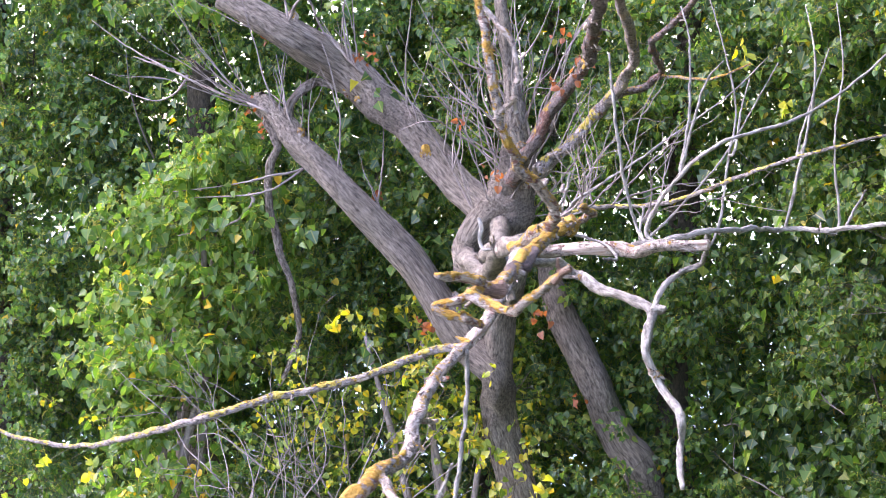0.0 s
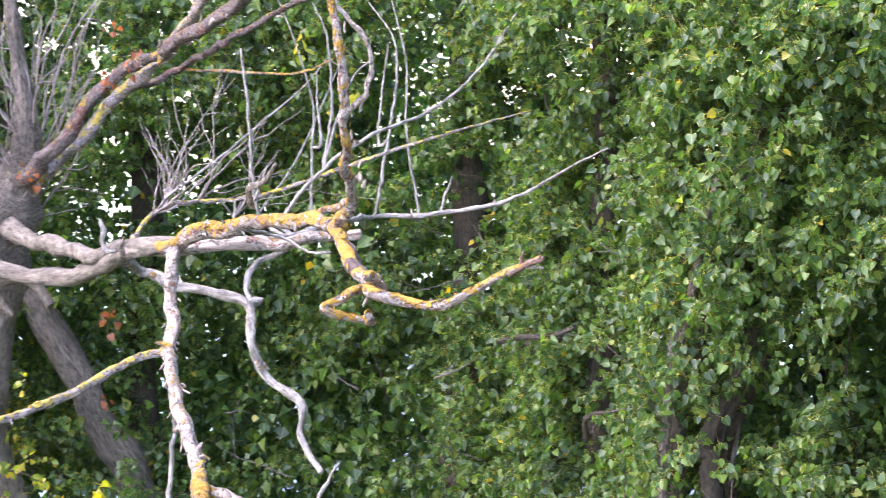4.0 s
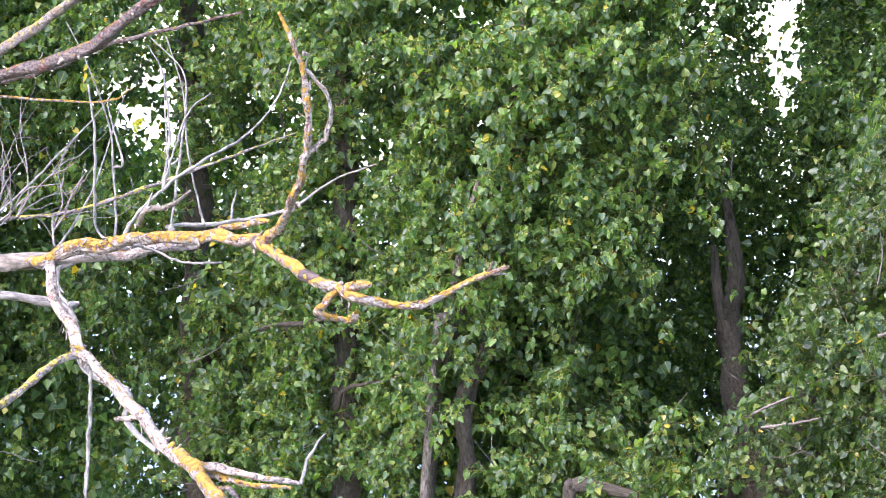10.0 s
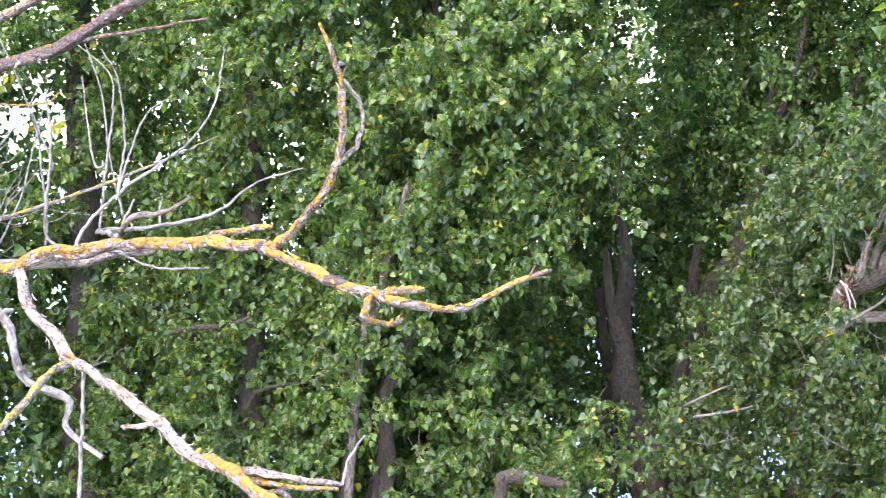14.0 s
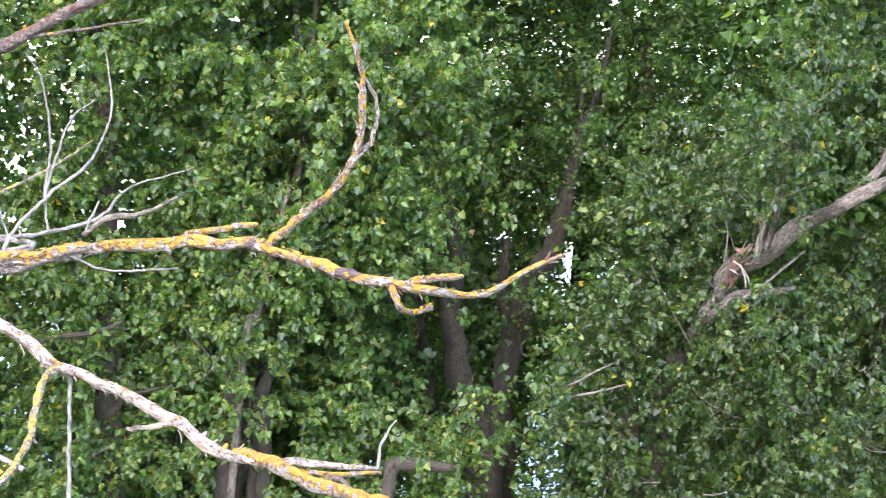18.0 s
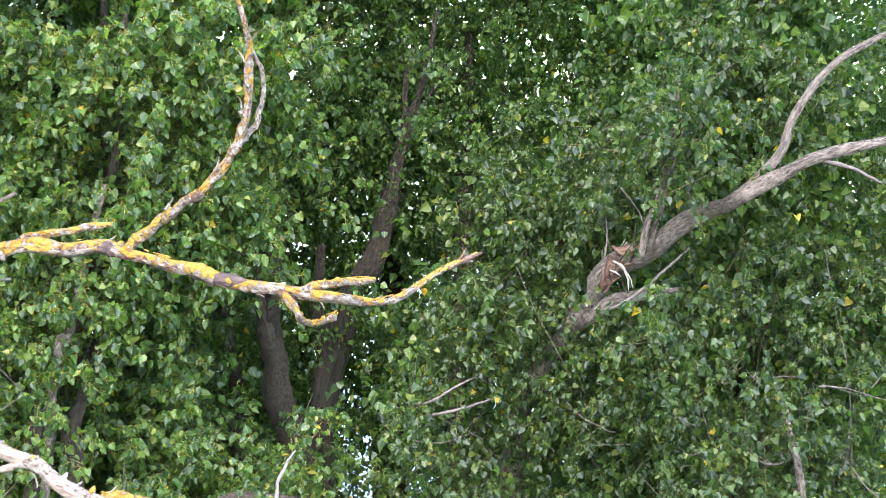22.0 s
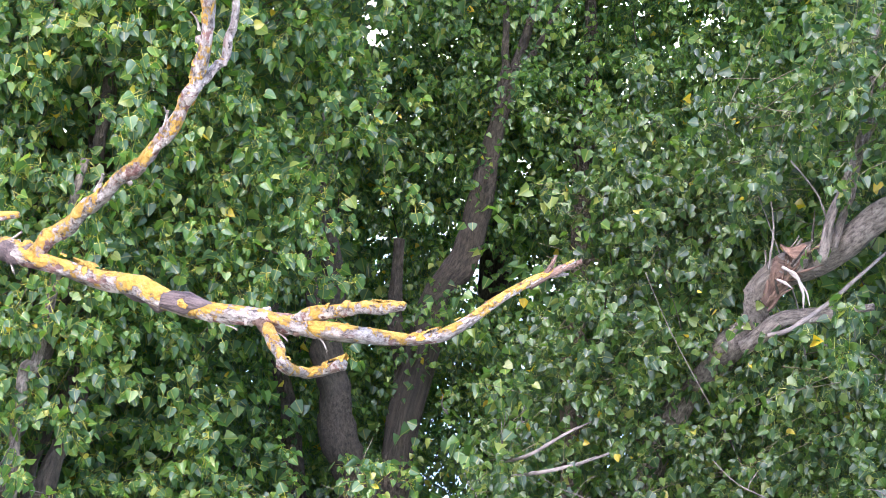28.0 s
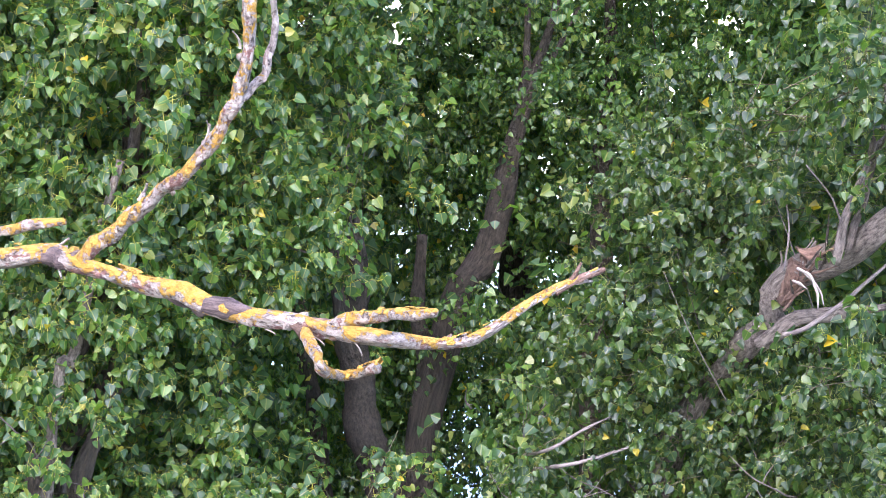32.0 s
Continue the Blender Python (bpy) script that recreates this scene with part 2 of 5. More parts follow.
def part(name, me, parent, label=""):
    ob = new(name, me)
    ob.parent = parent
    return tagged(ob, label)


def stuff(name, me, parent, label=""):
    return tagged(part(name, me, parent, label), kind="stuff")


def glide(points, steps):
    """A smooth line through control points (x, y, z, radius)."""
    p = [Vector(q) for q in points]
    p = [p[0] * 2 - p[1]] + p + [p[-1] * 2 - p[-2]]
    out = []
    for i in range(1, len(p) - 2):
        a, b, c, d = p[i - 1:i + 3]
        for k in range(steps):
            t = k / steps
            out.append(0.5 * (2 * b + (c - a) * t + (2 * a - 5 * b + 4 * c - d) * t * t + (3 * b - a - 3 * c + d) * t ** 3))
    return out + [p[-2]]


def limb_mesh(name, points, mat, steps=6, sides=9, rough=0.0, seed=0):
    """A tapering, knobbly branch through control points (x, y, z, radius)."""
    line = glide([(*q[:3], q[3]) for q in points], steps)
    verts, faces, grain, up, s = [], [], [], Vector((0.31, 0.2, 0.93)), 0.0
    mean_r = max(sum(q[3] for q in line) / len(line), 0.004)
    for i, q in enumerate(line):
        here = Vector(q[:3])
        ahead = (Vector(line[min(i + 1, len(line) - 1)][:3]) - Vector(line[max(i - 1, 0)][:3])).normalized()
        side = ahead.cross(up)
        side = side.normalized() if side.length > 0.05 else ahead.orthogonal().normalized()
        up = side.cross(ahead).normalized()
        r = max(q[3], 0.0015)
        f = s / mean_r
        here = here + Vector((noise.noise(Vector((f * 0.13, seed, 1.1))), noise.noise(Vector((f * 0.13, seed, 5.3))), noise.noise(Vector((f * 0.13, seed, 9.7))))) * (r * rough * 2.2)
        if i:
            s += (here - Vector(line[i - 1][:3])).length
        f = s / mean_r
        bulge = 1 + 0.45 * rough * noise.noise(Vector((f * 0.16, seed, 0.5)))
        for k in range(sides):
            a = 2 * math.pi * k / sides
            d = math.cos(a) * side + math.sin(a) * up
            c, e = math.cos(a), math.sin(a)
            w = bulge + rough * noise.noise(Vector((c * 0.9 + seed, e * 0.9, f * 0.22))) + 0.5 * rough * noise.noise(Vector((c * 2.2, e * 2.2 + seed, f * 0.6)))
            verts.append(here + d * (r * w))
            grain += [c * r, e * r, s + seed * 1.37]
    for i in range(len(line) - 1):
        for k in range(sides):
            a, c = i * sides + k, i * sides + (k + 1) % sides
            faces.append((a, c, c + sides, a + sides))
    n0 = len(verts)
    verts.append(Vector(line[0][:3]))
    verts.append(Vector(line[-1][:3]))
    last = (len(line) - 1) * sides
    for k in range(sides):
        faces.append((n0, (k + 1) % sides, k))
        faces.append((n0 + 1, last + k, last + (k + 1) % sides))
    me = mesh_from(name, verts, faces, mat)
    me.attributes.new("grain", "FLOAT_VECTOR", "POINT").data.foreach_set("vector", grain + [0, 0, seed * 1.37, 0, 0, s + seed * 1.37])
    return me


LEAF_V = np.array([(0, 0, -0.04), (-0.32, -0.08, 0.06), (-0.47, 0.17, 0.15), (-0.32, 0.56, 0.12), (0, 0.92, -0.12), (0.32, 0.56, 0.07), (0.47, 0.17, 0.17), (0.32, -0.08, 0.06), (0.05, -0.95, 0.2), (0.085, 0.0, -0.03)])
LEAF_F = np.array([(0, 2, 1), (0, 3, 2), (0, 4, 3), (0, 5, 4), (0, 6, 5), (0, 7, 6), (0, 9, 8)])
ROUGH_V = LEAF_V[[0, 2, 3, 4, 5, 6]]
ROUGH_F = np.array([(0, 2, 1), (0, 3, 2), (0, 4, 3), (0, 5, 4)])
FAR_V = np.array([(0, 0, -0.04), (-0.46, 0.3, 0.14), (0, 0.92, -0.12), (0.46, 0.3, 0.14)])
FAR_F = np.array([(0, 2, 1), (0, 3, 2)])


def leaves_mesh(name, at, tip, face, size, mat, stalks=True, node=None):
    """One mesh of many leaves: base points, directions of the tips, normals and lengths, and the nodes that the stalks grow from."""
    LV, LF = (LEAF_V, LEAF_F) if stalks else (FAR_V, FAR_F) if size.max() > 0.095 else (ROUGH_V, ROUGH_F)
    tip = tip / np.linalg.norm(tip, axis=1, keepdims=True)
    side = np.cross(tip, face)
    side /= np.linalg.norm(side, axis=1, keepdims=True) + 1e-9
    nor = np.cross(side, tip)
    k, nv, nf = len(at), len(LV), len(LF)
    wide = rng.uniform(0.85, 1.15, (k, 1, 1))
    curl = rng.uniform(0.3, 2.2, (k, 1, 1))
    v = at[:, None] + size[:, None, None] * (LV[None, :, :1] * wide * side[:, None] + LV[None, :, 1:2] * tip[:, None] + LV[None, :, 2:] * curl * nor[:, None])
    if stalks and node is not None:
        v[:, 8] = node
    f = (LF[None] + nv * np.arange(k)[:, None, None]).reshape(-1)
    me = bpy.data.meshes.new(name)
    me.vertices.add(k * nv)
    me.vertices.foreach_set("co", v.reshape(-1).astype(np.float32))
    me.loops.add(k * nf * 3)
    me.loops.foreach_set("vertex_index", f.astype(np.int32))
    me.polygons.add(k * nf)
    me.polygons.foreach_set("loop_start", np.arange(0, k * nf * 3, 3, dtype=np.int32))
    me.polygons.foreach_set("use_smooth", np.ones(k * nf, dtype=bool))
    me.materials.append(mat)
    me.update(calc_edges=True)
    uv = me.uv_layers.new(name="UVMap")
    flat = np.stack([LV[LF, 0] + 0.5, LV[LF, 1] * 0.5 + 0.31 - 0.1 * (LF == 8) - 0.05 * (LF == 9)], -1).reshape(-1)
    uv.data.foreach_set("uv", np.tile(flat, k).astype(np.float32))
    return me


# ---- ground ----
me = mesh_from("ground", [(-900, -900, 0), (900, -900, 0), (900, 900, 0), (-900, 900, 0)], [(0, 1, 2, 3)], GROUND)
tagged(new("ground", me), "dark green grassy ground under the trees", "ground", kind="structure")

# ---- open water behind the strip of trees ----
WATER, N, L, b = material("lake_water", 0.07)
ripple = noise_tex(N, L, 2.2, 4, 0.6, (1.0, 0.35, 1.0))
b.inputs["Base Color"].default_value = (0.035, 0.05, 0.05, 1)
b.inputs["IOR"].default_value = 1.33
bump(N, L, b, ripple.outputs[0], 0.25, 0.05)
me = mesh_from("water", [(9.5, -700, 0.02), (850, -700, 0.02), (850, 850, 0.02), (-850, 850, 0.02), (-850, 20, 0.02), (-4, 16, 0.02), (4.5, 12, 0.02), (9.5, 5, 0.02)], [(0, 1, 2, 3, 4, 5, 6, 7)], WATER)
tagged(new("water", me), "still lake water that mirrors the bright sky", "water", kind="structure")

# ---- the bare tree ----
rng = np.random.default_rng(5)
dead = tagged(new("dead_tree"), "bare dead tree with peeling bark and orange lichen", "tree")


BRANCHES = []


def limb(name, mat, points, label=""):
    thick = max(q[3] for q in points)
    near = points[-1][1] < 2.2 and thick < 0.06
    if name == "trunk" or thick > 0.08:
        me = limb_mesh(name, points, mat, 14, 24, 0.36, len(points) + points[0][2])
    elif near:
        me = limb_mesh(name, points, mat, 16, 14, 0.42, points[0][0] * 9)
    else:
        me = limb_mesh(name, points, mat, 9, 9, 0.4, points[0][0] * 9)
    ob = part(name, me, dead, label)
    BRANCHES.append((ob, np.array([q[:3] for q in glide(points, 5)])))
    return ob


def root(p):
    """The nearest place on a branch of the bare tree, from which a shoot can grow."""
    line = min(BRANCHES, key=lambda b: ((b[1] - np.array(p)) ** 2).sum(1).min())[1]
    return Vector(line[((line - np.array(p)) ** 2).sum(1).argmin()])


def host(p):
    """The branch of the bare tree that passes nearest to a place."""
    return min(BRANCHES, key=lambda b: ((b[1] - np.array(p)) ** 2).sum(1).min())[0]


def tuft(x, y, z, n=6, mat=None, size=0.045, name="withered_leaves"):
    """A small bunch of crumpled leaves that still hangs on the bare tree."""
    at = np.array((x, y, z)) + rng.normal(0, 0.035, (n, 3))
    me = leaves_mesh(name, at, rng.normal(0, 0.6, (n, 3)) + np.array((0, 0, -0.6)), rng.normal(0, 1, (n, 3)), size * rng.uniform(0.6, 1.3, n), mat or LEAF_RUST)
    part(name, me, host((x, y, z)), "crumpled rust-brown leaves" if mat is None else "yellow leaves")


def flakes(points, count, owner=None, size=1.0, mats=None):
    """Strips of bark that curl away from a branch."""
    line = glide(points, 12)
    for _ in range(count):
        i = int(len(line) * rng.random() * 0.96)
        a, c = Vector(line[i][:3]), Vector(line[min(i + 2, len(line) - 1)][:3])
        r, ahead_v = line[i][3], (c - a).normalized()
        turn_a = rng.uniform(0, 6.28)
        side = ahead_v.orthogonal().normalized()
        up = ahead_v.cross(side)
        d = math.cos(turn_a) * side + math.sin(turn_a) * up
        e = ahead_v.cross(d)
        long_s, wide_s, lift = size * rng.uniform(0.02, 0.06), size ** 0.5 * rng.uniform(0.005, 0.012), rng.uniform(0.2, 0.8)
        verts = []
        for k in range(5):
            f = k / 4
            m = a + ahead_v * (long_s * (f - 0.2)) + d * (r * 0.97 + long_s * lift * f * f)
            w = wide_s * (1 - 0.5 * f)
            verts += [m - e * w, m + e * w + d * 0.004 * f, m + e * w * 0.8 - d * 0.003, m - e * w * 0.8 - d * 0.003]
        faces = [(4 * k + j, 4 * k + (j + 1) % 4, 4 * k + 4 + (j + 1) % 4, 4 * k + 4 + j) for k in range(4) for j in range(4)] + [(0, 1, 2, 3), (19, 18, 17, 16)]
        part("bark_flake", mesh_from("bark_flake", verts, faces, PALE if rng.random() < 0.6 else DEADWOOD), owner or host(a))


def knots(points, count, size):
    """Short broken stubs of twigs along a branch."""
    line = glide(points, 8)
    for _ in range(count):
        i = int(rng.integers(1, len(line) - 1))
        a, c = Vector(line[i][:3]), Vector(line[i + 1][:3])
        d = ((c - a).normalized() * rng.uniform(0.1, 0.9) + Vector(rng.normal(0, 1, 3)).normalized()).normalized()
        r, length = line[i][3], size * rng.uniform(0.35, 1.1)
        w = min(r * 0.55, size * 0.4)
        bend = Vector(rng.normal(0, 0.25, 3)) * length
        part("stub", limb_mesh("stub", [(*(a + d * r * 0.4), w * 1.5), (*(a + d * (r + length * 0.25)), w), (*(a + d * (r + length) + bend), w * rng.uniform(0.4, 0.9))], LICHEN if rng.random() < 0.35 else PALE, 3, 7, 0.5, i * 0.7), host(a))


def crusts(points, count, size, owner=None):
    """Raised crusts of lichen, most of them on the upper side of a branch."""
    line = glide(points, 12)
    for _ in range(count):
        i = int(len(line) * rng.random() * 0.97)
        a, c = Vector(line[i][:3]), Vector(line[min(i + 2, len(line) - 1)][:3])
        r, along = max(line[i][3], 0.006), (c - a).normalized()
        side = along.cross(Vector((0, 0, 1))).normalized()
        up = side.cross(along)
        turn_a = rng.normal(0.0, 0.95)
        long_s, wide_s, high = size * rng.uniform(0.3, 1.5), size * rng.uniform(0.3, 1.0), size * rng.uniform(0.06, 0.22)
        verts = []
        for f, h in ((1.0, -0.5), (0.72, 0.7), (0.3, 1.0)):
            for k in range(8):
                b = 2 * math.pi * k / 8
                w = f * (1 + 0.9 * (rng.random() - 0.5))
                v = turn_a + math.sin(b) * w * wide_s / r
                verts.append(a + along * (math.cos(b) * w * long_s) + (math.cos(v) * up + math.sin(v) * side) * (r + h * high * rng.uniform(0.6, 1.3)))
        faces = [(8 * q + k, 8 * q + (k + 1) % 8, 8 * q + 8 + (k + 1) % 8, 8 * q + 8 + k) for q in range(2) for k in range(8)] + [tuple(range(16, 24))]
        part("lichen_crust", mesh_from("lichen_crust", verts, faces, CRUST), owner or host(a))


limb("trunk", BARK, [(2.35, 5.75, -0.20, 0.190), (2.21, 5.54, 0.90, 0.149), (2.13, 5.37, 1.58, 0.120), (2.03, 5.39, 2.13, 0.113), (1.93, 5.13, 2.66, 0.106), (1.92, 4.96, 3.16, 0.146), (1.88, 4.85, 3.57, 0.131), (1.85, 4.63, 4.06, 0.074), (1.82, 4.65, 4.48, 0.050), (1.75, 4.60, 4.89, 0.041), (1.76, 4.73, 5.44, 0.033)])
limb("limb", BARK, [(2.03, 5.39, 2.13, 0.054), (1.90, 5.14, 2.44, 0.089), (1.68, 5.34, 2.70, 0.107), (1.34, 5.53, 3.26, 0.108), (0.81, 5.69, 3.76, 0.100), (0.48, 6.08, 4.20, 0.080), (0.44, 6.13, 4.26, 0.055)])
limb("limb", BARK, [(1.89, 4.88, 3.35, 0.086), (1.84, 5.07, 3.49, 0.102), (1.66, 5.40, 3.71, 0.114), (1.39, 5.68, 4.11, 0.120), (1.01, 5.96, 4.49, 0.113), (0.58, 5.95, 4.75, 0.108), (0.21, 6.21, 5.02, 0.100)])
limb("branch", BARK, [(0.53, 5.96, 4.13, 0.036), (0.61, 5.94, 4.14, 0.036), (0.64, 5.93, 4.27, 0.034), (0.80, 6.06, 4.40, 0.036), (0.95, 6.02, 4.37, 0.034), (1.18, 5.89, 4.23, 0.028)])
limb("burl", BARK, [(1.95, 4.83, 3.91, 0.084), (1.89, 4.85, 3.73, 0.118), (1.80, 4.90, 3.58, 0.141), (1.69, 4.92, 3.44, 0.126), (1.64, 4.93, 3.31, 0.115), (1.63, 4.87, 3.19, 0.095), (1.67, 4.81, 3.10, 0.057), (1.72, 4.74, 3.00, 0.031), (1.76, 4.67, 2.93, 0.015)], "grey gnarled burl with a torn end")
limb("stump", DEADWOOD, [(1.63, 4.81, 3.23, 0.064), (1.64, 4.54, 3.18, 0.048), (1.68, 4.40, 3.19, 0.035), (1.72, 4.29, 3.14, 0.033), (1.74, 4.21, 3.04, 0.028)], "grey weathered broken stump of a limb")
limb("burl", BARK, [(1.83, 4.95, 3.36, 0.116), (1.88, 4.85, 3.47, 0.142), (1.91, 4.82, 3.66, 0.133), (1.92, 4.82, 3.81, 0.095)])
limb("limb", DEADWOOD, [(1.81, 4.84, 3.46, 0.072), (1.68, 4.31, 3.41, 0.055), (1.50, 3.68, 3.40, 0.046), (1.25, 3.00, 3.43, 0.042), (1.20, 2.70, 3.47, 0.041)], "pale weathered root of the perching limb")
limb("twig", GREY, [(1.21, 2.75, 3.46, 0.011), (1.14, 2.79, 3.48, 0.011), (1.14, 2.81, 3.60, 0.012), (1.13, 2.82, 3.63, 0.007)])
limb("limb_base", DEADWOOD, [(1.61, 4.81, 3.26, 0.064), (1.52, 4.23, 3.24, 0.050), (1.45, 3.74, 3.26, 0.047), (1.33, 3.23, 3.32, 0.050), (1.20, 2.70, 3.47, 0.051), (1.22, 2.31, 3.52, 0.041), (1.26, 2.08, 3.59, 0.027)], "pale peeled base of the perching limb")
limb("perch_limb", LICHEN, [(1.21, 2.47, 3.50, 0.027), (1.22, 2.31, 3.52, 0.042), (1.26, 2.08, 3.59, 0.039), (1.23, 1.67, 3.66, 0.034), (1.00, 0.87, 3.70, 0.034), (0.86, 0.72, 3.69, 0.028), (0.55, 0.27, 3.56, 0.025), (0.47, 0.09, 3.53, 0.025), (0.31, -0.09, 3.52, 0.021), (0.38, -0.29, 3.48, 0.019), (0.39, -0.44, 3.52, 0.018), (0.44, -0.58, 3.59, 0.014), (0.45, -0.77, 3.68, 0.006)], "pale limb with orange lichen and peeling bark")
limb("tip_fork", RAW, [(0.45, -0.68, 3.635, 0.010), (0.44, -0.70, 3.665, 0.008), (0.43, -0.715, 3.70, 0.003)], "splintered reddish end")
limb("tip_end", RAW, [(0.44, -0.64, 3.615, 0.012), (0.45, -0.70, 3.645, 0.012), (0.45, -0.75, 3.665, 0.010), (0.45, -0.79, 3.68, 0.006)], "splintered reddish end")
limb("tip_fork", PALE, [(0.45, -0.68, 3.64, 0.008), (0.47, -0.73, 3.64, 0.006), (0.48, -0.76, 3.64, 0.003)])
limb("bare_section", BARE, [(0.71, 0.50, 3.625, 0.024), (0.66, 0.42, 3.60, 0.0275), (0.61, 0.35, 3.58, 0.028), (0.56, 0.28, 3.562, 0.0265), (0.53, 0.22, 3.55, 0.021)], "dark split bark between crusts of lichen")
limb("bare_section", BARE, [(0.95, 0.83, 3.705, 0.027), (0.90, 0.77, 3.70, 0.0315), (0.87, 0.74, 3.692, 0.025)], "dark split bark between crusts of lichen")
limb("peeled_section", RAW, [(0.49, 0.13, 3.54, 0.022), (0.46, 0.07, 3.53, 0.027), (0.40, 0.01, 3.525, 0.0265), (0.36, -0.04, 3.522, 0.021)], "reddish peeled wood")
limb("spur", LICHEN, [(0.47, 0.09, 3.53, 0.018), (0.22, 0.08, 3.46, 0.017), (0.36, -0.01, 3.40, 0.017), (0.28, -0.09, 3.44, 0.014)], "short crooked spur crusted with lichen")
limb("perch_stub", LICHEN, [(0.42, 0.04, 3.53, 0.020), (0.34, -0.05, 3.57, 0.019), (0.24, -0.15, 3.59, 0.018), (0.14, -0.24, 3.60, 0.014)], "broken stub with reddish bare wood")
limb("upright_branch", LICHEN, [(0.86, 0.72, 3.69, 0.025), (0.84, 0.60, 3.80, 0.022), (0.73, 0.50, 3.89, 0.020), (0.60, 0.38, 4.00, 0.020), (0.51, 0.28, 4.16, 0.020), (0.45, 0.24, 4.37, 0.018), (0.42, 0.24, 4.54, 0.015), (0.37, 0.27, 4.69, 0.012), (0.33, 0.32, 4.84, 0.007)], "upright branch with orange lichen")
limb("side_loop", PALE, [(0.50, 0.27, 4.17, 0.010), (0.53, 0.22, 4.22, 0.012), (0.54, 0.18, 4.28, 0.012), (0.54, 0.16, 4.36, 0.011), (0.51, 0.17, 4.46, 0.010), (0.46, 0.20, 4.53, 0.009), (0.42, 0.24, 4.58, 0.008)])
limb("stub", LICHEN, [(1.10, 1.24, 3.68, 0.017), (1.18, 1.12, 3.74, 0.017), (1.08, 0.91, 3.78, 0.016), (1.01, 0.77, 3.80, 0.010)])
limb("lower_branch", PALE, [(1.22, 2.31, 3.52, 0.032), (1.07, 2.13, 3.27, 0.030), (0.78, 1.78, 3.08, 0.029), (0.55, 1.43, 2.97, 0.029), (0.40, 1.17, 2.85, 0.029), (0.35, 1.02, 2.74, 0.031), (0.16, 0.75, 2.70, 0.028)], "pale branch with peeling white and reddish bark")
limb("lower_tail", LICHEN, [(0.26, 0.89, 2.72, 0.024), (0.16, 0.75, 2.70, 0.033), (-0.04, 0.48, 2.63, 0.033), (-0.42, 0.22, 2.63, 0.025), (-0.51, 0.15, 2.63, 0.017)], "end of the branch thick with orange lichen")
limb("stub", SCALY, [(-0.04, 0.48, 2.63, 0.014), (-0.08, 0.38, 2.66, 0.014), (-0.09, 0.31, 2.60, 0.011)])
limb("lower_fork", PALE, [(0.16, 0.75, 2.70, 0.020), (0.13, 0.39, 2.68, 0.017), (0.23, 0.18, 2.63, 0.011)])
limb("twig", GREY, [(0.23, 0.18, 2.63, 0.009), (0.27, 0.15, 2.76, 0.007), (0.29, 0.08, 2.87, 0.004)])
limb("lower_fork", LICHEN, [(0.16, 0.75, 2.70, 0.020), (0.17, 0.63, 2.65, 0.018), (0.10, 0.34, 2.64, 0.012), (0.11, 0.16, 2.64, 0.007)])
limb("hook", PALE, [(0.40, 1.17, 2.85, 0.016), (0.50, 1.35, 2.81, 0.014), (0.56, 1.43, 2.79, 0.011)])
limb("hanging_twig", GREY, [(0.76, 1.74, 3.07, 0.011), (0.79, 1.74, 3.02, 0.011), (0.78, 1.75, 2.70, 0.010), (0.74, 1.75, 2.35, 0.011), (0.72, 1.76, 2.02, 0.010)])
limb("yellow_branch", YELLOWED, [(0.78, 1.78, 3.08, 0.020), (0.63, 1.85, 3.05, 0.020), (0.27, 1.85, 2.93, 0.020), (-0.20, 1.84, 2.83, 0.018), (-0.60, 2.06, 2.68, 0.017), (-0.90, 3.17, 2.41, 0.013), (-1.14, 3.52, 2.37, 0.012), (-1.41, 3.92, 2.40, 0.010)], "long branch with yellow lichen on its upper side")
limb("grey_limb", GREY, [(1.28, 3.04, 3.38, 0.035), (1.35, 3.03, 3.40, 0.035), (1.84, 3.53, 3.30, 0.033), (2.02, 3.32, 3.19, 0.030), (2.14, 2.87, 3.12, 0.029), (2.06, 2.75, 2.92, 0.025), (2.14, 2.71, 2.71, 0.025), (2.16, 2.44, 2.60, 0.024), (2.15, 2.45, 2.42, 0.021), (2.07, 2.18, 2.27, 0.013)], "smooth silver-grey barkless limb that hangs down")
limb("knob", GREY, [(2.14, 2.87, 3.12, 0.028), (2.18, 2.83, 3.13, 0.029), (2.20, 2.81, 3.14, 0.016)])
limb("grey_fork", GREY, [(2.14, 2.87, 3.12, 0.016), (2.32, 3.08, 3.27, 0.016), (2.49, 3.04, 3.36, 0.014), (2.15, 2.11, 3.60, 0.014)])
limb("broken_branch", PALE, [(1.20, 2.70, 3.47, 0.036), (1.67, 2.30, 3.49, 0.033), (1.84, 2.06, 3.53, 0.031), (2.03, 1.82, 3.56, 0.027)], "broken pinkish branch with its bark peeled off")
limb("long_branch", GREY, [(1.67, 2.30, 3.49, 0.016), (2.15, 2.11, 3.60, 0.015), (2.73, 2.47, 3.59, 0.014), (2.91, 2.13, 3.61, 0.013), (3.17, 1.83, 3.69, 0.011), (3.47, 1.68, 3.86, 0.007), (3.36, 1.30, 3.98, 0.004)], "long bare silver-grey branch")
limb("twig", GREY, [(2.91, 2.13, 3.61, 0.008), (2.97, 2.15, 3.71, 0.007), (3.04, 2.16, 3.81, 0.005)])
limb("twig", GREY, [(2.73, 2.47, 3.59, 0.009), (2.82, 2.45, 4.02, 0.009), (2.86, 2.42, 4.37, 0.007), (2.85, 2.44, 4.59, 0.005), (2.94, 2.73, 4.80, 0.003)])
